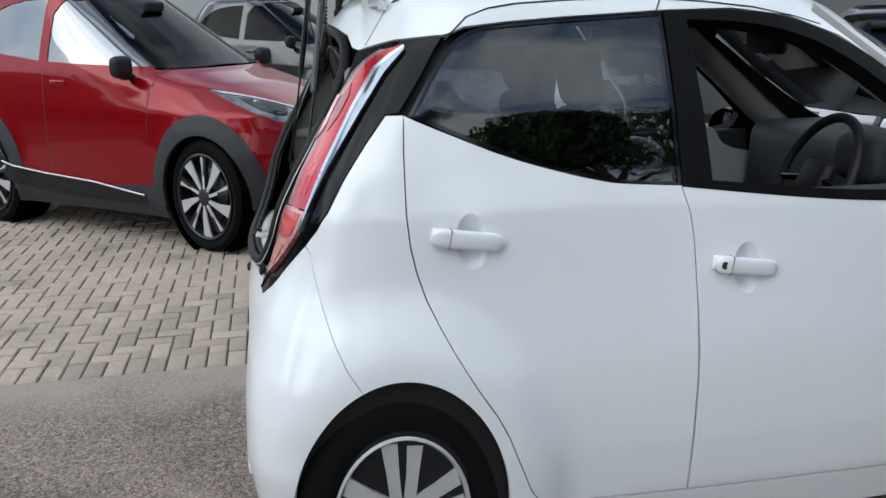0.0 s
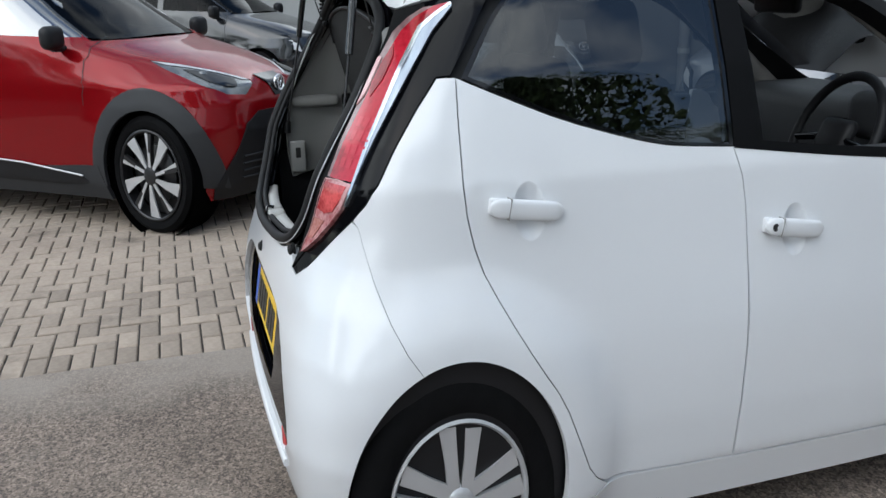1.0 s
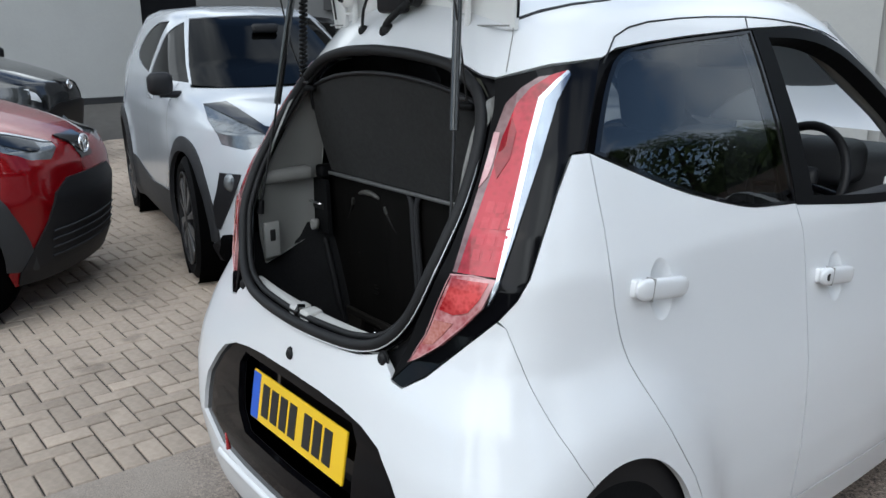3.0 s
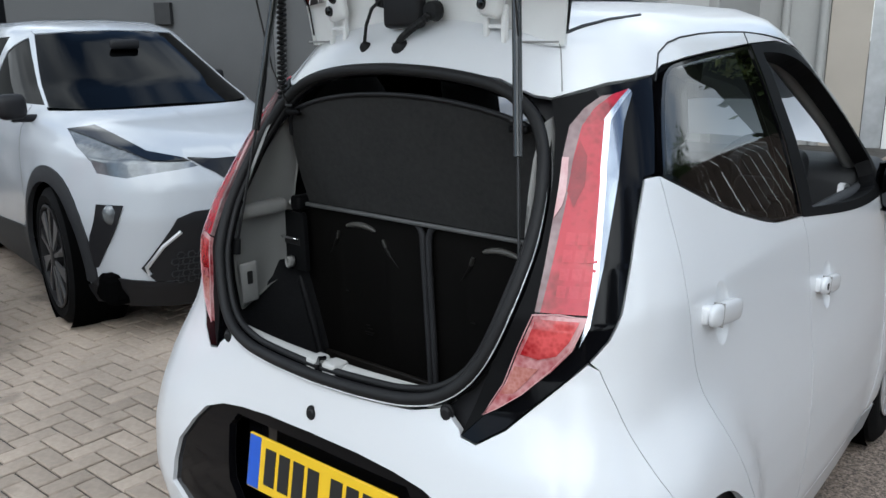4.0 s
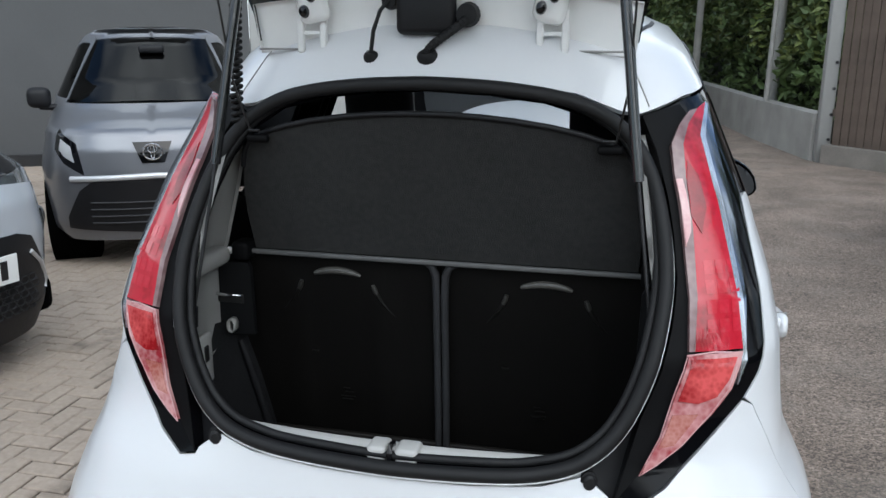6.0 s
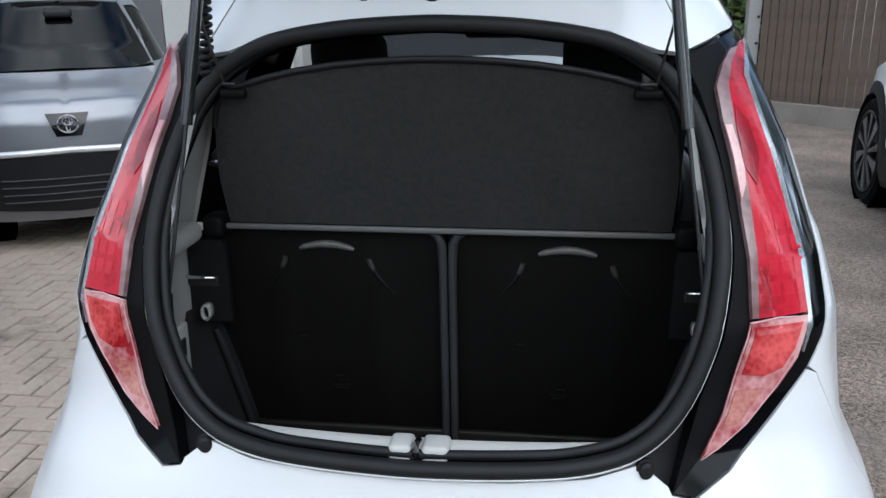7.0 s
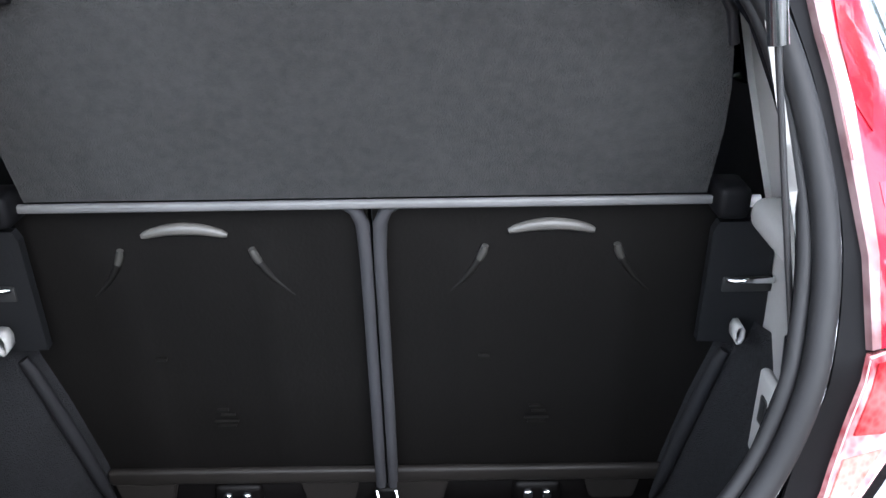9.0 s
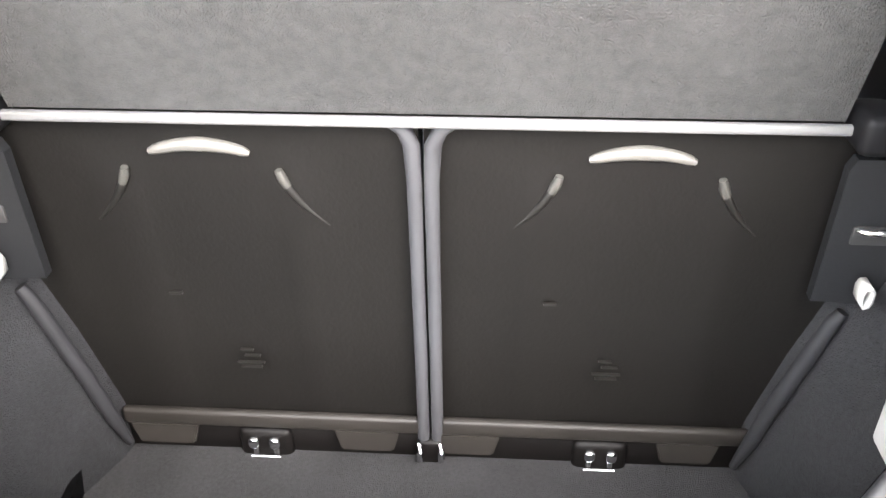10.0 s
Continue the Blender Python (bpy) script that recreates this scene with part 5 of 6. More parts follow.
part("channel_edge", tube_bm(chan, .0019, 6, closed=True), WHITE, aygo, "thin pale body edge beside the seal", 60)

# ---- the other cars ----
def badge(parent, m, w=.062):
    """A plain bright emblem: ring with an inner oval."""
    for k, (a, b, r) in enumerate(((w, w * .68 * 1.28, .007), (w * .5, w * .30 * 1.28, .005), (w * .20, w * .62 * 1.28, .005))):
        pts = [m @ Vector((a * math.cos(t), -.006, b * math.sin(t) + (w * .3 if k == 1 else 0))) for t in [2 * math.pi * i / 30 for i in range(30)]]
        part("emblem", tube_bm(pts, r, 6, closed=True), CHROME, parent, "plain chrome ring", 60)


def roof_cap(S, rz, mid):
    """Closes the crown of a roof over its topmost slice."""
    pts = [Vector(S(u, rz - .004)) for u in [2 * i / 24 for i in range(25)]]
    ring = pts + [Vector((-p.x, p.y, p.z)) for p in pts[-2:0:-1]]
    c = sum(ring, Vector()) / len(ring)
    bm = bmesh.new()
    vs = [bm.verts.new(c + (p - c) * 1.03) for p in ring]
    cv = bm.verts.new(c + Vector((0, 0, .004)))
    for a, b in zip(vs, vs[1:] + vs[:1]):
        bm.faces.new((a, b, cv))
    return bm


def crossover(name, nose, yaw, paint, roof_mat, label, size=1.0, sets=None, lamps="slim", clad=GREY_CLAD, plate=True, insert="grille", front_dark=BLACK_TRIM, rim_style=(9, (0,), .13), wr=.318, rimr=.222, side_glass=GLASS_SCREEN, group="parked cars", trim_k=1.30, blades=0, blade_mat=ALLOY):
    """A parked car, nose at the origin of its own axes, its length along y."""
    P = dict(half=.775, length=3.48, axle=.66, base=2.28, nosez=.98, cowl=1.24, cowly=.86, roofz=1.93, sill=.36)
    P.update(sets or {})
    hw, L, nz, cz, cy, rz = P["half"], P["length"], P["nosez"], P["cowl"], P["cowly"], P["roofz"]
    k = (rz - cz) / .69
    wd = P.get("wide", 0)
    zs = [.18, .32, .50, .70, nz - .12, nz, nz + (cz - nz) * .35, nz + (cz - nz) * .7, cz, cz + .05, cz + .20 * k, cz + .42 * k, cz + .58 * k, cz + .645 * k, cz + .68 * k, rz]
    mid = L * .64
    ws = [hw * q for q in (.93, .985, 1, 1, 1, .995, .985, .975, .965, .955, .90, .80, .72, .64, .48, .12)]
    rs = [.12, .06, .03, .0, .01, .06, cy * .30, cy * .62, cy, cy + .12, cy + .40, cy + .76, cy + 1.02, cy + 1.17, mid - .35, mid - .06]
    q = P.get("square", 1.0)
    ns = [5 * q, 5 * q, 5 * q, 5 * q, 4.5 * q, 4.5 * q, 4.5, 4.5, 4.8, 5, 5, 5, 5, 5, 4, 3]
    fs = [L - .08, L - .03, L, L, L - .01, L - .02, L - .03, L - .04, L - .05, L - .07, L - .14, L - .28, L - .42, L - .52, L - .7, mid + .1]
    ax = [P["axle"], P["axle"] + P["base"]]
    wz = wr * 1.28
    S = Shell(zs, ws, rs, ns, fs, mid, .16, front=4.5, arches=[(a, wz, .035) for a in ax], ar=wr * 1.1, reach=.09)
    car = empty(name, pose(nose[0], nose[1], 0, 0, 0, yaw + 180), label=label, category="car", group=group)
    car.scale = (size, size, size)

    def arc(a, k, n=22, lo=1.06):
        return [S.side(a + wr * k * math.cos(t), wz + wr * 1.28 * k * math.sin(t)) for t in [math.pi * (lo - (2 * lo - 1) * i / n) for i in range(n + 1)]]

    zb = P["sill"]
    # windows: front door, rear door, screen, rear screen
    yA, yB = cy + .22, cy + 1.22
    wl = cz + .055
    f_w = S.sides([(yA + .10 - wd * 2.5, wl), (yB, wl + .03), (yB, cz + .545 * k), (yB - .30, cz + .525 * k), (yB - .62, cz + .36 * k)], 1, keep=(0, 1))
    r_w = S.sides([(yB + .09, wl + .035), (yB + .70, wl + .10), (yB + .92, wl + .18), (yB + .72, cz + .44 * k), (yB + .45, cz + .53 * k), (yB + .09, cz + .548 * k)], 1, keep=(0, 5))
    ws_half = uz((0, cz + .05), (.20, cz + .045), (.36, cz + .04), (.435 + wd, cz + .05), (.43 + wd, cz + .30 * k), (.415 + wd, cz + .565 * k), (.25, cz + .585 * k), (0, cz + .592 * k))
    screen = ws_half + mirror_u(ws_half[1:-1])
    # lamps and grille in the nose
    if lamps == "slim":
        hl = [S.end(.22, nz + .02), S.end(.36, nz - .065), S.end(.50, nz - .048), S.end(.592, nz + .017), S.side(.52, nz + .105), S.side(.68, nz + .168), S.end(.47, nz + .141), S.end(.334, nz + .081)]
    elif lamps == "swept":
        hl = [S.end(.24, nz - .035), S.end(.40, nz - .052), S.end(.50, nz - .065), S.end(.583, nz - .086), S.side(.40, nz - .067), S.side(.64, nz + .059), S.side(.88, nz + .139), S.side(.80, nz + .157), S.end(.44, nz + .046), S.end(.30, nz + .012)]
    else:
        hl = [S.end(.46, nz - .28), S.end(.60, nz - .20), S.side(.25, nz - .11), S.side(.33, nz + .03), S.end(.62, nz + .03), S.end(.50, nz - .06)]
    gr_half = [S.end(x, z) for x, z in P.get("grille", ((0, nz - .20), (.34, nz - .21), (.52, nz - .32), (.60, .42), (.52, .30), (0, .27)))]
    grille = gr_half + mirror_u(gr_half[1:-1])
    top_half = [Vector((0, .22)), S.end(.60, .22), S.side(P["axle"] - wr * 1.07, .30)] + arc(ax[0], 1.12) + [S.side(ax[0] + wr * 1.2, zb), S.side(ax[1] - wr * 1.2, zb)] + arc(ax[1], 1.12) + [S.side(L - .30, .30), Vector((2, .30)), Vector((2, rz - .003)), Vector((0, rz - .003))]
    body = top_half[1:-1]
    # split at the roof: painted body up to the window tops, roof of its own
    zr = cz + .60 * k
    side_lo = [p for p in body if p.y < zr] + [Vector((2, zr)), Vector((.445 + wd, zr)), Vector((.445 + wd, cz + .03)), Vector((0, cz + .03))]
    for fl in (False, True):
        skin("body", S, [Vector((0, .22))] + side_lo, [hl, f_w, r_w], paint, car, depth=.02, res=.055, step=.03, flip=fl)
        skin("roof_panel", S, [Vector((.445 + wd, zr)), Vector((2, zr)), Vector((2, rz - .003)), Vector((0, rz - .003)), Vector((0, cz + .594 * k)), Vector((.25, cz + .588 * k)), Vector((.415 + wd, cz + .57 * k))], [], roof_mat, car, depth=.01, res=.05, flip=fl)
        skin("pillar", S, [Vector((.437 + wd, cz + .052)), Vector((.447 + wd, cz + .05)), Vector((.447 + wd, zr)), Vector((.418 + wd, cz + .57 * k)), Vector((.432 + wd, cz + .30 * k))], [], roof_mat, car, depth=.01, flip=fl, res=.03)
        for nm, w in (("front_window", f_w), ("rear_window", r_w)):
            skin(nm, S, inset(dense(w, .03), -.004), [], side_glass, car, "reflecting side glass", off=-.006, depth=0, flip=fl, res=.06)
        lamp = skin("headlamp", S, hl, [], BLACK_GLOSS if lamps == "tall" else LENS_CLEAR, car, "clear headlamp", off=-.004, depth=.02, flip=fl, res=.03)
        if lamps == "swept":
            brow = [hl[9], hl[9].lerp(hl[0], .35), hl[8].lerp(hl[2], .36), hl[7].lerp(hl[5], .5), hl[6], hl[7], hl[8]]
            skin("lamp_brow", S, brow, [], BLACK_GLOSS, lamp, "dark upper edge of the lamp", off=.001, depth=.002, flip=fl, res=.02)
        else:
            mid_l = sum(hl, Vector((0, 0))) / len(hl)
            skin("lamp_bowl", S, [mid_l.lerp(p, .5) for p in hl], [], ALLOY if lamps == "tall" else BLACK_GLOSS, lamp, "inner reflector bowl", off=.001, depth=.002, flip=fl, res=.02)
        if lamps == "slim":
            skin("bright_bar", S, [mid_l.lerp(hl[i], .95) for i in (0, 7, 6, 5)] + [mid_l.lerp(hl[i], .74) for i in (5, 6, 7, 0)], [], ALLOY, lamp, "bright bar along the top of the lamp", off=.001, depth=.002, flip=fl, res=.02)
        c = sum((Vector(S(p.x, p.y)) for p in hl), Vector()) / len(hl)
        s_ = -1 if fl else 1
        pj = lathe_bm([(.0, .02), (.022, .016), (.036, .0), (.040, -.01)], 16, sz=1.28)
        part("projector", pj, LENS_CLEAR, lamp, "round projector", 40).matrix_local = Matrix.Translation((s_ * c.x, c.y + .005, c.z)) @ Matrix.Rotation(-math.pi / 2 + s_ * .5, 4, "Z")
        for a in ax:
            ring = arc(a, trim_k) + arc(a, 1.08)[::-1]
            if clad is not None:
                skin("arch_trim", S, ring, [], clad, car, "matt arch cladding", off=.010, depth=.03, flip=fl, res=.04)
        if clad is not None:
            skin("sill_trim", S, [S.side(ax[0] + wr * 1.05, .22), S.side(ax[0] + wr * 1.26, zb + .10), S.side((ax[0] + ax[1]) / 2, zb + .05), S.side(ax[1] - wr * 1.26, zb + .16), S.side(ax[1] - wr * 1.05, .22)], [], clad, car, "matt sill cladding", off=.008, depth=.03, flip=fl)
        if P.get("strip"):
            line = [Vector(S(*S.side(y, z))) + Vector((.026, 0, 0)) for y, z in ((2.62, .545), (2.5, .513), (2.2, .475), (1.66, .445), (1.15, .38))]
            under = S.sides([(2.62, .54), (2.5, .508), (2.2, .47), (1.66, .44), (1.15, .375), (1.06, .30), (2.62, .33)])
            skin("sill_panel", S, under, [], BLACK_TRIM, car, "black sill panel", off=.014, depth=.02, flip=fl, res=.05)
            part("sill_strip", tube_bm([Vector((-p.x if fl else p.x, p.y, p.z)) for p in line], .007, 8), ALLOY, car, "satin silver sill strip", 60)
        # door lines, handle, mirror
        for y in (max(cy - .02, ax[0] + wr * 1.5), yB + .045):
            rise = [zb + .08 + (wl - zb - .08) * q / 12 for q in range(13)]
            skin("door_line", S, [S.side(y + .006, z) for z in rise] + [S.side(y, z) for z in rise[::-1]], [], INK, car, "dark door gap", off=.001, depth=0, flip=fl, res=.05)
        h = Vector(S(*S.side(yB - .12, cz - .07)))
        part("door_handle", box_bm((-.012, -.08, -.022), (.022, .08, .022), .01, 2, Matrix.Translation((s_ * h.x, h.y, h.z))), paint, car, "", 50)
        mx_, my_, mz_ = s_ * (hw * .97 + .05), cy + .38, cz + .055
        if P.get("one_mirror") and not fl:
            continue
        mi = part("door_mirror", box_bm((-.085, -.055, -.07), (.085, .05, .085), .05, 4, Matrix.Translation((mx_, my_, mz_))), BLACK_TRIM, car, "gloss black door mirror", 50)
        part("mirror_stalk", tube_bm([(s_ * (hw - .12), my_ + .02, mz_ - .07), (s_ * (hw + .03), my_, mz_ - .06)], .025, 8), BLACK_TRIM, mi, "", 60)
    gs = skin("windscreen", S, screen, [], GLASS_SCREEN, car, "dark reflecting windscreen", off=-.004, depth=0, res=.07)
    lower = skin("grille", S, grille, [], front_dark, car, "black lower grille", off=.012, depth=.03, res=.05)
    if insert == "mesh":
        for i in range(5):
            for j in range(-7 - i % 2, 8):
                x, z = j * .055 + (i % 2) * .027, .36 + i * .036
                c = Vector(S(*S.end(max(-.5, min(.5, x)), z)))
                hexa = [c + Vector((.024 * math.cos(t), -.018, .020 * math.sin(t))) for t in [math.pi / 3 * q for q in range(6)]]
                part("mesh_cell", tube_bm(hexa, .004, 4, closed=True), GREY_CLAD, lower, "", 60)
    else:
        for i in range(4):
            pts = [Vector(S(*S.end(x, .36 + i * .05))) + Vector((0, -.016, 0)) for x in [-.44 + .11 * q for q in range(9)]]
            part("grille_bar", tube_bm(pts, .007, 6), GREY_CLAD, lower, "", 60)
    if lamps == "swept":
        val = [S.end(x, z) for x, z in ((0, .345), (.45, .35), (.70, .375), (.745, .30), (.70, .20), (0, .19))]
        skin("lower_valance", S, val + mirror_u(val[1:-1]), [], BLACK_TRIM, car, "black lower lip of the bumper", off=.010, depth=.03, res=.05)
        band = [S.end(x, z) for x, z in ((0, nz - .004), (.15, nz - .004), (.28, nz + .008), (.22, nz - .04), (.16, nz - .075), (.075, nz - .145), (0, nz - .165))]
        skin("upper_grille", S, band + mirror_u(band[1:-1]), [], BLACK_GLOSS, car, "slim gloss black upper grille", off=.006, depth=.02, res=.03)
        for fl in (False, True):
            slot = skin("fog_slot", S, [S.end(x, z) for x, z in ((.615, .79), (.70, .785), (.735, .60), (.745, .43), (.715, .42))], [], BLACK_TRIM, car, "black upright air slot", off=.008, depth=.02, flip=fl, res=.04)
            c = Vector(S(*S.end(.665, .735)))
            part("fog_lamp", lathe_bm([(.0, .02), (.03, .018), (.042, .008), (.045, 0)], 16, sz=1.28), LENS_CLEAR, slot, "round fog lamp", 40).matrix_local = Matrix.Translation(((-1 if fl else 1) * c.x, c.y - .004, c.z)) @ Matrix.Rotation(-math.pi / 2 + (-.5 if fl else .5), 4, "Z")
            blade = [Vector(S(*S.end(x, z))) + Vector((0, -.014, 0)) for x, z in ((.38, .64), (.47, .56), (.545, .44), (.53, .40))]
            part("trim_blade", tube_bm([Vector(((-1 if fl else 1) * p.x, p.y, p.z)) for p in blade], .012, 8), ALLOY, car, "grey trim blade", 60)
    bz = P.get("badgez", nz - .02)
    by = S(0, bz)[1]
    pq = [S.end(x, z) for x, z in ((-.13, bz + .062), (.13, bz + .062), (.075, bz - .08), (-.075, bz - .08))]
    pl = skin("badge_plinth", S, pq, [], BLACK_GLOSS, car, "black badge plinth", off=.008, depth=.015, res=.03)
    badge(pl, Matrix.Translation((0, by - .02, bz)))
    if plate:
        number_plate(car, pose(0, S(0, nz - .34)[1] - .03, P.get("platez", nz - .34), 2), PLATE_W, band=False)
    part("roof_crown", roof_cap(S, rz, mid), roof_mat, car, "", 60)
    # cabin: dark tub, seats and wheel behind the glass
    part("cabin_tub", box_bm((-hw + .10, cy + .3, .35), (hw - .10, L - .35, cz - .02), .05, 2), DASH, car, "dark cabin")
    for x in (-.33, .33):
        part("seat_top", box_bm((x - .17, cy + 1.05, cz - .05), (x + .17, cy + 1.18, cz + .30 * k), .05, 3), FABRIC, car, "dark seat back", 50)
        part("headrest", box_bm((x - .11, cy + 1.10, cz + .33 * k), (x + .11, cy + 1.19, cz + .47 * k), .04, 3), FABRIC, car, "", 50)
    part("cabin_mirror", box_bm((-.10, cy + .78, cz + .44 * k), (.10, cy + .82, cz + .52 * k), .02, 2), BLACK_TRIM, car, "", 50)
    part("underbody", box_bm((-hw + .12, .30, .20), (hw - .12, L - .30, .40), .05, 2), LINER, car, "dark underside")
    for a in ax:
        for s_ in (1, -1):
            m = Matrix.Translation((s_ * (hw - .012), a, wz)) @ (Matrix() if s_ > 0 else Matrix.Rotation(math.pi, 4, "Z"))
            n, pr_, sp = rim_style
            wh = wheel(car, m, wr, rimr, 1.28, n, pr_, sp, ALLOY_DARK if blades else ALLOY, width=.19, blades=blades, turn=.2, blade_mat=blade_mat)
            bb = lathe_bm([(wr * 1.09, .0), (wr * 1.09, -.32), (.0, -.32)], 32, sz=1.28)
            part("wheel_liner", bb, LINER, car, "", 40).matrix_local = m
    return car, S, P


red, RS_, RP = crossover("red_crossover_car", (-3.617, .653), -38, RED, BLACK_PAINT, "red two-tone small crossover with a black roof and grey cladding", rim_style=(5, (.0,), .05), plate=False, side_glass=GLASS_SIDE, trim_k=1.42, blades=10, rimr=.24, sets=dict(strip=True, square=1.5, axle=.60, grille=((0, .80), (.29, .80), (.41, .73), (.47, .58), (.56, .42), (.61, .31), (.59, .23), (0, .23))))
chr_, CS_, CP = crossover("white_crossover_car", (-2.515, 1.86), -100.4, CHR_WHITE, CHR_WHITE, "pearl white crossover parked nose out", sets=dict(half=.84, length=4.13, axle=.87, base=2.48, nosez=1.02, one_mirror=True, wide=.03, cowl=1.21, cowly=.86, roofz=1.80, sill=.42, badgez=.93, platez=.60, grille=((0, .752), (.30, .745), (.39, .715), (.56, .44), (.50, .36), (0, .34))), lamps="swept", insert="mesh", rim_style=(5, (0,), .05), blades=10, wr=.325, rimr=.24, blade_mat=ALLOY_DIM)
grey, GS_, GP = crossover("silver_hatchback_car", (-2.90, 4.02), -150, SILVER, SILVER, "silver small car facing the forecourt with black lower bumper", lamps="tall", sets=dict(half=.79, length=2.85, square=1.3, axle=.66, base=1.76, wide=.02, nosez=.98, cowl=1.12, cowly=.50, roofz=1.70, badgez=.865, grille=((0, .67), (.42, .66), (.50, .60), (.60, .40), (.60, .32), (0, .28))), rim_style=(8, (0,), .10), plate=False, clad=None, wr=.28, rimr=.19)
bar = [Vector(GS_(*GS_.end(-.56 + .14 * i, .700 - .02 * abs(i - 4) / 4))) + Vector((0, -.012, 0)) for i in range(9)]
part("bright_bar", tube_bm(bar, .014, 8, flat=1.4), ALLOY, grey, "bright bar above the grille", 60)
suv, US_, UP = crossover("white_crossover_car", (3.44, 6.72), 0, WHITE, WHITE, "white crossover with black arch trim beside the lane", sets=dict(half=.84, length=4.13, axle=.87, base=2.48, nosez=1.02, cowl=1.30, cowly=1.05, roofz=1.97, sill=.42), clad=BLACK_TRIM, lamps="swept", rim_style=(5, (0,), .05), blades=10, wr=.325, rimr=.245, plate=False, blade_mat=ALLOY_DIM)

# ---- entrance, downpipe, rails ----
def on_facade(x, z=0.0, out=0.0):
    """Axes on the entrance front: x along it, y into the wall."""
    px, py = facade(x)
    ang = math.atan2(FD.y, FD.x)
    return Matrix.Translation((px + math.sin(ang) * out, py - math.cos(ang) * out, z)) @ Matrix.Rotation(ang, 4, "Z")


door = empty("door_1", on_facade(-1.29), label="grey perforated steel door with a green sign and push bar", category="door", kind="structure")
part("leaf", box_bm((0, -.02, 0), (.93, .02, 2.9), .004, 1), STEEL, door, "grey steel leaf")
for k in range(5):
    rows = bmesh.new()
    for j in range(12):
        for i in range(14):
            x, z = .06 + i * .060 + (j % 2) * .03, .12 + (k * 12 + j) * .045
            b = bmesh.ops.create_cube(rows, size=1, matrix=Matrix.Translation((x, -.022, z)) @ Matrix.Diagonal((.026, .006, .017, 1)))
    tagged(part("stud_field", rows, PLATE_W, door, "pressed pale studs"), kind="stuff")
part("push_bar", tube_bm([(.03, -.06, 1.20), (.85, -.06, 1.20)], .018, 10), ALLOY, door, "bright push bar", 60)
for x in (.05, .83):
    part("bar_bracket", box_bm((x - .03, -.075, 1.12), (x + .03, -.015, 1.42), .008, 2), ALLOY, door, "", 50)
part("sign", box_bm((.09, -.03, 1.435), (.68, -.02, 1.535), .003, 1), GREEN, door, "green sign with a pale bar")
part("sign_bar", box_bm((.20, -.033, 1.475), (.60, -.029, 1.495)), PLATE_W, door)

frame_rail = empty("tubular_frame", pose(-.05, 10.35, 0, 0, 0, 8), label="white tubular steel frame standing by the entrance", category="frame")
for pts in ([(-.02, 0, 0), (.0, 0, 1.52), (.36, 0, 1.52), (.30, 0, 0)], [(.0, 0, .95), (.34, 0, .95)], [(.18, -.02, 0), (.20, -.02, 1.45)], [(-.10, -.4, 0), (.02, -.02, .95)], [(.1, -.4, 0), (.22, -.02, .95)]):
    part("tube", tube_bm(pts, .018, 10), PLATE_W, frame_rail, "white tube", 50)


def wall2(x, out):
    """A place in front of the grey wall."""
    return Vector((x, 5.22 + (x + 12.6) * 4.83 / 9.3 - .17 - out, 0))


pipe = empty("downpipe", label="grey plastic downpipe on the rendered wall", category="downpipe")
q = wall2(-8.45, .10)
part("pipe", tube_bm([q, q + Vector((0, 0, 3)), q + Vector((0, 0, 6))], .075, 14), PIPE_GREY, pipe, "", 60)
for z in (.6, 2.6, 4.6):
    part("pipe_clip", tube_bm([q + Vector((0, 0, z)), q + Vector((0, 0, z + .07))], .088, 14), TRIM_GREY, pipe, "", 60)
vent = tagged(part("wall_box", box_bm((-.13, -.06, -.16), (.13, .06, .16), .01, 2), SKIRT), "dark louvred box on the wall", "wall box")
vent.matrix_world = Matrix.Translation(wall2(-10.1, .03) + Vector((0, 0, 1.98))) @ Matrix.Rotation(.479, 4, "Z")

# drainpipes on the pale cladding
for x in (-2.9, -2.4):
    dp = empty("downpipe", label="pale downpipe on the cladding", category="downpipe")
    px, py = facade(x)
    part("pipe", tube_bm([(px, py - .2, 0), (px, py - .2, 3), (px, py - .2, 6)], .06, 12), WALL_PALE, dp, "", 60)

# ---- low wall, post, fence ----
LOW = [(-.3, 24), (1.5, 17.4), (2.2, 12.9), (2.66, 10.75)]
for i, (a, b) in enumerate(zip(LOW, LOW[1:])):
    wall_run("low_wall", a, b, -0.05, .62, .22, CONCRETE, "stained concrete retaining wall below the hedge", "low wall")
FN = [(2.74, 10.62), (6.4, 7.2)]
wall_run("plinth", FN[0], FN[1], -0.05, .24, .26, STONE, "concrete plinth under the timber fence", "plinth")
post = empty("fence_post", pose(2.69, 10.66, 0, 0, 0, 12), label="weathered pale metal post at the end of the fence", category="post")
part("shaft", box_bm((-.085, -.05, 0), (.085, .05, 3.4), .008, 2), TRIM_GREY, post, "", 50)
for z in (.30, .62, .95, 1.28):
    part("bolt", tube_bm([(.045, -.05, z), (.045, -.066, z)], .02, 10), ALLOY_DARK, post, "rusty bolt", 50)
fence = empty("fence", label="brown close-board timber fence above a concrete plinth", category="fence")
fa, fb = Vector((*FN[0], 0)), Vector((*FN[1], 0))
fdir = (fb - fa).normalized()
fang = math.atan2(fdir.y, fdir.x)
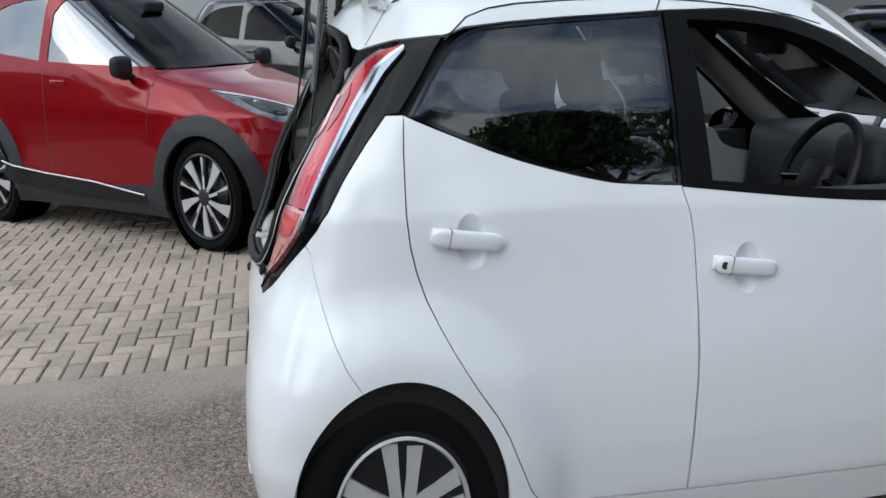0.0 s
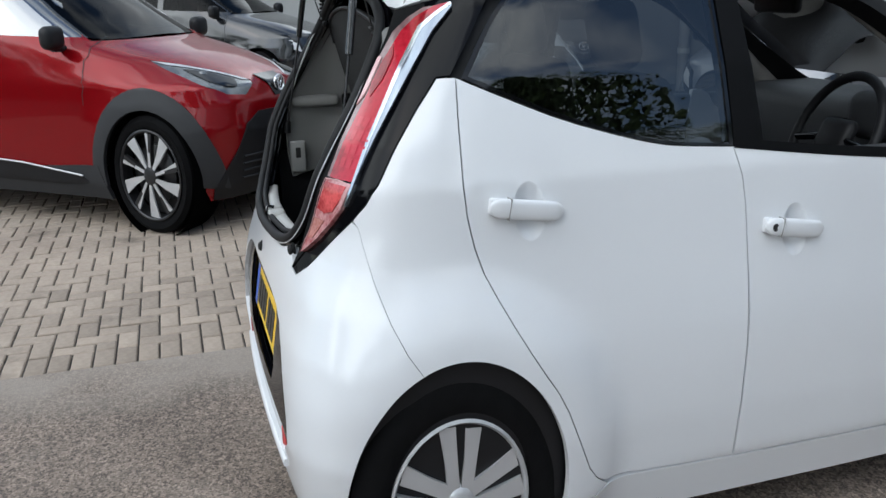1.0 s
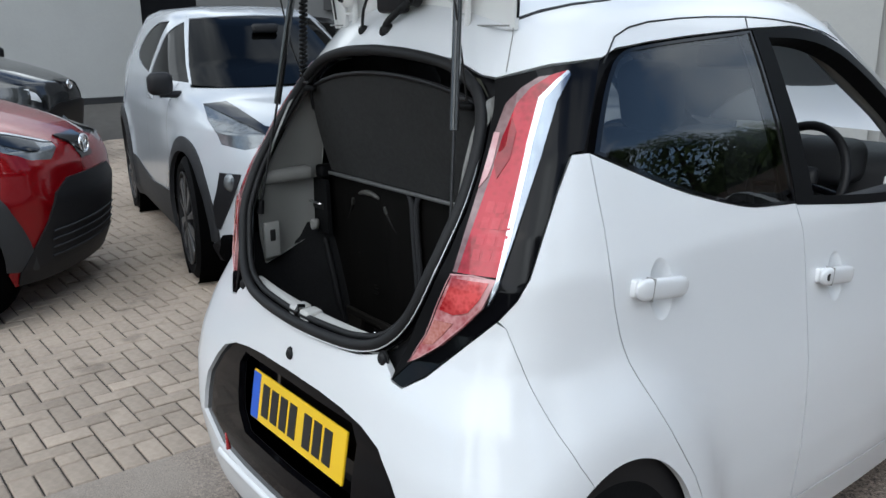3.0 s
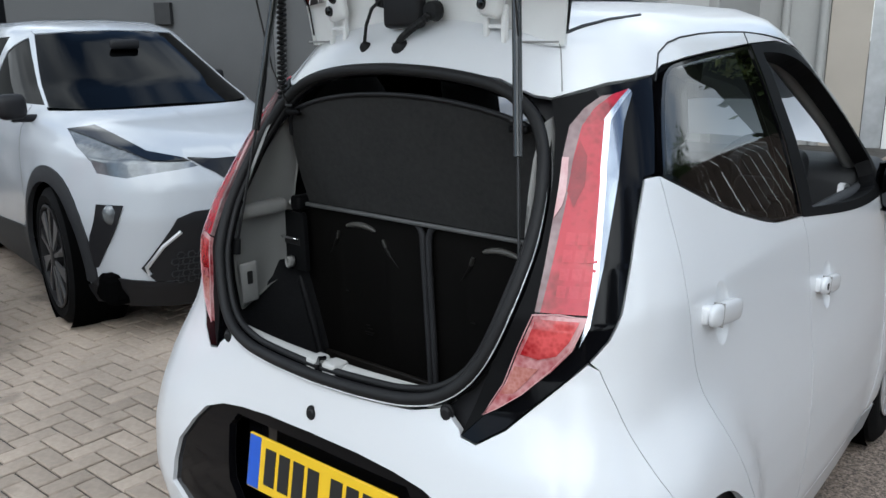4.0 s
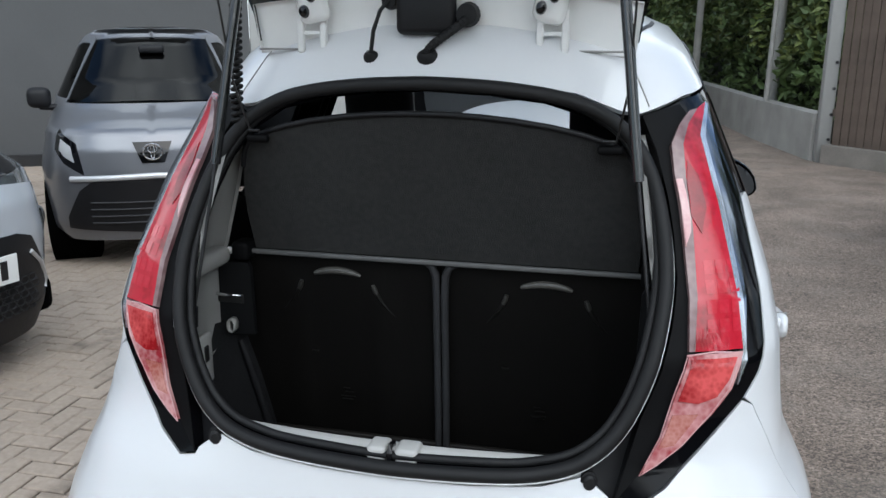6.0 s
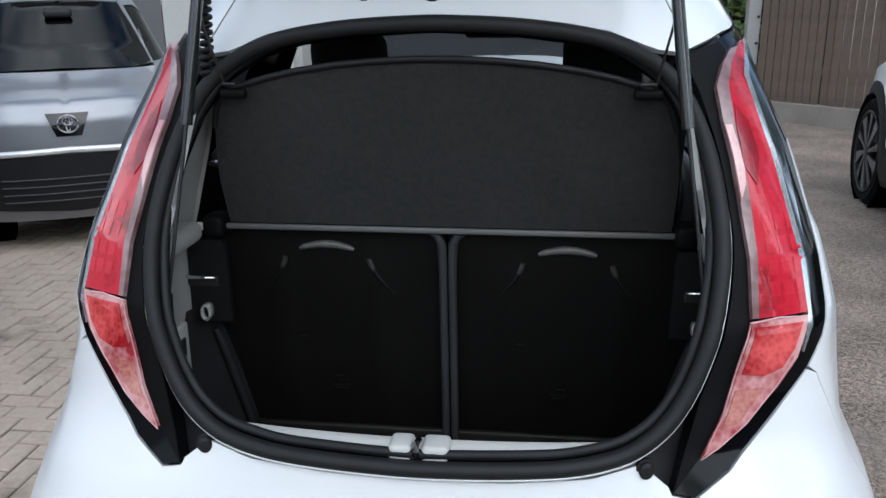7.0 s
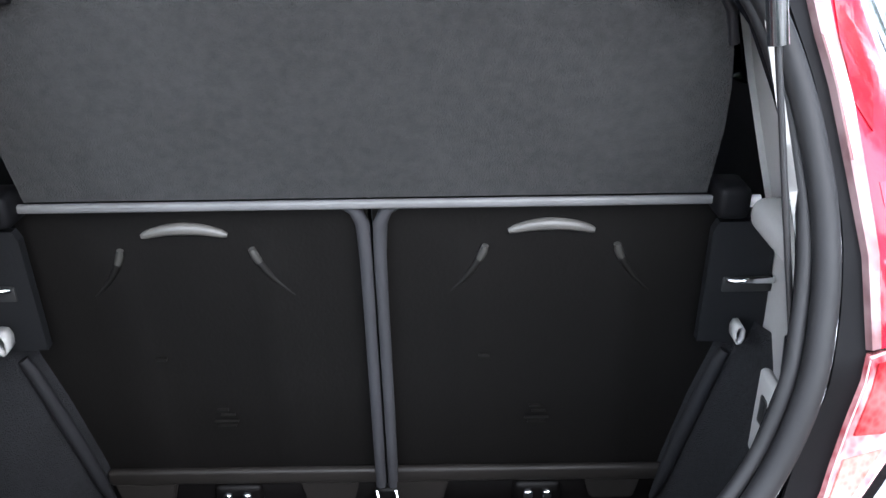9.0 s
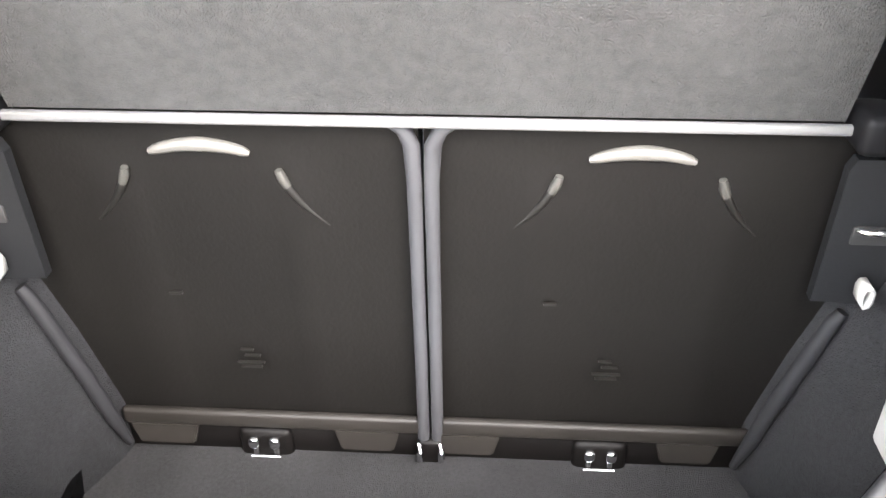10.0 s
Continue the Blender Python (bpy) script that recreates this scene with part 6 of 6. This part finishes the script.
for i in range(44):
    p = fa + fdir * (.12 + i * .108)
    bd = part("board", box_bm((-.049, -.011, .24), (.049, .011, 2.75 + random.uniform(-.02, .02)), .003, 1), WOOD, fence)
    bd.matrix_local = Matrix.Translation(p + Vector((0, 0, 0)) + fdir.cross(Vector((0, 0, 1))) * random.uniform(-.012, .012)) @ Matrix.Rotation(fang + random.uniform(-.03, .03), 4, "Z")
for z in (.6, 2.2):
    r = part("rail", box_bm((0, .02, z), ((fb - fa).length, .06, z + .09), .004, 1), WOOD, fence)
    r.matrix_local = Matrix.Translation(fa) @ Matrix.Rotation(fang, 4, "Z")


# ---- hedge and trees ----
def leaves_bm(n, place, size, seed):
    """Many small folded leaves scattered by place(rng)."""
    rng = random.Random(seed)
    verts, faces = [], []
    for _ in range(n):
        c = Vector(place(rng))
        a = Vector((rng.gauss(0, 1), rng.gauss(0, 1), rng.gauss(0, .7))).normalized()
        b = a.cross(Vector((rng.gauss(0, 1), rng.gauss(0, 1), rng.gauss(0, 1)))).normalized()
        s = size * rng.uniform(.6, 1.4)
        k = len(verts)
        nrm = a.cross(b) * (s * .18)
        verts += [c - a * s, c + b * s * .45 + nrm, c + a * s, c - b * s * .45 + nrm]
        faces += [(k, k + 1, k + 2), (k, k + 2, k + 3)]
    return verts, faces


def leaf_part(name, n, place, size, seed, material, parent=None):
    v, f = leaves_bm(n, place, size, seed)
    me = bpy.data.meshes.new(name)
    me.from_pydata(v, [], f)
    me.materials.append(material)
    ob = new(name, me)
    if parent is not None:
        ob.parent = parent
    return ob


def along(pts, w, z0, z1):
    segs = [(Vector((*a, 0)), Vector((*b, 0))) for a, b in zip(pts, pts[1:])]
    wts = [(b - a).length for a, b in segs]

    def f(rng):
        a, b = rng.choices(segs, wts)[0]
        d = (b - a).normalized()
        side = Vector((d.y, -d.x, 0))
        if side.x < 0:
            side = -side
        p = a.lerp(b, rng.random())
        z = z0 + (z1 - z0) * rng.random()
        bulge = .45 * noise.noise(Vector((p.x * .9, p.y * .9, z * .9)))
        return p + side * (.05 + w * rng.random() ** 1.6 - bulge) + Vector((0, 0, z))
    return f


LEAF2 = mat("young_leaf", (0.13, 0.16, 0.045), 0.55, vary=0.5, scale=1.2, fine=0.2)
# near-black green: shade among the leaves put into a colour
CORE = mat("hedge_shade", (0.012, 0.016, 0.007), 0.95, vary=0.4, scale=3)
hl_ = [(-3.5, 27), (.3, 24), (1.85, 17.4), (2.5, 12.9), (2.95, 11.0)]
tagged(leaf_part("hedge", 26000, along(hl_, 1.0, .5, 6.5), .095, 3, LEAF), "dense dark green overgrown hedge above the wall", "hedge", kind="stuff")
tagged(leaf_part("hedge_sprays", 15000, along(hl_, .5, 1.2, 6.8), .08, 4, LEAF2), "paler young sprays in the hedge", "hedge", kind="stuff")
# added dark sheets stand for shade deep in the hedge and block views through
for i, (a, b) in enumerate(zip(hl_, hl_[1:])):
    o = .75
    w = wall_run("hedge_shade_sheet", (a[0] + o, a[1]), (b[0] + o, b[1]), 0, 6.6, .3, CORE, "dark sheet added for the shade inside the hedge", "hedge")


def tree(x, y, h, r, seed):
    rng = random.Random(seed)
    t = empty("tree", pose(x, y, 0), label="broad leafy tree across the road behind the camera", category="tree", group="roadside trees")
    part("trunk", tube_bm([(0, 0, 0), (.05, .03, h * .25), (-.05, .08, h * .5), (.04, 0, h * .75)], [.22, .18, .13, .06], 10), BARK, t, "", 60)
    blobs = []
    for i in range(9):
        a = rng.uniform(0, 6.28)
        c = Vector((math.cos(a) * r * rng.uniform(.2, .75), math.sin(a) * r * rng.uniform(.2, .75), h * rng.uniform(.42, .95)))
        blobs.append((c, r * rng.uniform(.35, .6)))
        part("limb", tube_bm([(0, 0, h * .35), c * .5 + Vector((0, 0, h * .22)), c], [.09, .06, .02], 7), BARK, t, "", 60)

    def place(rg):
        c, q = rg.choice(blobs)
        d = Vector((rg.gauss(0, 1), rg.gauss(0, 1), rg.gauss(0, 1))).normalized()
        return c + d * q * rg.random() ** .4
    tagged(leaf_part("crown", 8000, place, .095, seed, LEAF, t), kind="stuff")
    return t


for i, (x, y, h, r) in enumerate(((10.0, -3.5, 8.0, 2.2), (10.5, 0.8, 9.0, 2.6), (10, 5.0, 7.5, 2.2), (14, 11, 8, 2.6), (11.5, -9, 7, 2.4), (6, -14, 7.5, 2.6), (0, -16, 7, 2.5), (9.6, 10.5, 6.4, 2.0), (10.2, 14.5, 7.2, 2.3), (11.5, 19, 8.5, 2.6))):
    tree(x, y, h, r, 20 + i)
tagged(leaf_part("far_hedge", 7000, along([(-7, -13), (9.5, -14), (9.8, 12)], 1.0, 0, 2.4), .14, 8, LEAF), "clipped hedge across the road behind the camera", "hedge", kind="stuff")
# the same added dark sheets behind the far hedge's leaves
wall_run("hedge_shade_sheet", (-7, -13.9), (9.5, -14.9), 0, 2.2, .4, CORE, "dark sheet added for the shade inside the far hedge", "hedge")
wall_run("hedge_shade_sheet", (10.3, -14), (10.6, 12), 0, 2.2, .4, CORE, "dark sheet added for the shade inside the far hedge", "hedge")

# more parked cars, far in
crossover("black_hatchback_car", (-9.0, 2.0), -38, BLACK_PAINT, BLACK_PAINT, "black hatchback parked behind the red crossover", lamps="tall", plate=False, clad=None)
crossover("black_hatchback_car", (-7.0, 4.75), -100, BLACK_PAINT, BLACK_PAINT, "dark hatchback parked by the grey wall", size=.9, lamps="tall", plate=False, clad=None)
# fallen leaf on the lane
lf = tagged(leaf_part("fallen_leaf", 1, lambda rg: (2.0, 4.25, .012), .05, 5, LEAF2), "small yellow-green fallen leaf on the tarmac", "leaf")

# pale trunks and a pole that stand in the hedge
for nm, x, y, r, lab in (("bare_tree", 2.35, 13.3, .14, "pale bare trunk in the hedge"), ("thin_pole", 2.2, 12.6, .045, "thin pale pole in the hedge"), ("bare_tree", 1.35, 17.0, .10, "pale bare trunk in the hedge")):
    tk = empty(nm, pose(x, y, .5), label=lab, category="tree" if nm == "bare_tree" else "pole")
    part("trunk" if nm == "bare_tree" else "shaft", tube_bm([(0, 0, 0), (.02, 0, 2), (-.03, .02, 4.5)], [r * .8, r * .7, r * .6], 10), CONCRETE, tk, "", 60)

# ---- block paving, last in the file ----
BW = .096


def block_mesh(lx, ly):
    """One paving block: chamfered top, sides down into the bed."""
    c, z0, h = .006, -.03, 0.0
    g = .0042
    v = []
    for ins, z in ((g, z0), (g, h - .005), (g + c, h)):
        v += [(-lx / 2 + ins, -ly / 2 + ins, z), (lx / 2 - ins, -ly / 2 + ins, z), (lx / 2 - ins, ly / 2 - ins, z), (-lx / 2 + ins, ly / 2 - ins, z)]
    f = [(8, 9, 10, 11)]
    for k in (0, 4):
        for i in range(4):
            f.append((k + i, k + (i + 1) % 4, k + 4 + (i + 1) % 4, k + 4 + i))
    return v, f


paving = empty("paving", label="weathered buff block paving in herringbone with a header course", category="paving", kind="structure")
blocks = []
X1, X0, Y0, Y1 = EDGE - .002, -11.0, -7.0, 9.0
ny = int((Y1 - Y0) / BW)
for j in range(ny):
    blocks.append((X1 - BW, Y0 + (j + .5) * BW, 2 * BW, BW))
xs = X1 - 2 * BW
ni = int((xs - X0) / BW)
for i in range(ni):
    for j in range(ny):
        k = (i - j) % 4
        if k == 0 and i + 1 < ni:
            blocks.append((xs - (i + 1) * BW, Y0 + (j + .5) * BW, 2 * BW, BW))
        elif k == 3 and j + 1 < ny:
            blocks.append((xs - (i + .5) * BW, Y0 + (j + 1) * BW, BW, 2 * BW))
        elif k == 1 and i == 0:
            blocks.append((xs - .5 * BW, Y0 + (j + .5) * BW, BW, BW))
shared = {}
near, far_v, far_f = 0, [], []
rng = random.Random(7)
for x, y, lx, ly in blocks:
    dz, tx, ty = rng.uniform(-.0035, .0025), rng.uniform(-.008, .008), rng.uniform(-.008, .008)
    key = (lx, ly)
    if near < 295 and -2.45 < x and -.85 < y < .95:
        near += 1
        if key not in shared:
            v, f = block_mesh(lx, ly)
            me = bpy.data.meshes.new("paving_block")
            me.from_pydata(v, [], f)
            me.materials.append(BRICKM)
            shared[key] = me
        ob = new("paving_block", shared[key])
        ob.parent = paving
        ob.matrix_local = Matrix.Translation((x, y, dz)) @ Matrix.Rotation(tx, 4, "X") @ Matrix.Rotation(ty, 4, "Y")
    else:
        v, f = block_mesh(lx, ly)
        k = len(far_v)
        far_v += [(x + a, y + b, c + dz + a * ty + b * tx) for a, b, c in v]
        far_f += [tuple(k + q for q in t) for t in f]
me = bpy.data.meshes.new("paving_blocks")
me.from_pydata(far_v, [], far_f)
me.materials.append(BRICKM)
rest = new("paving_blocks", me)
rest.parent = paving
tagged(rest, "weathered buff paving blocks", kind="stuff")
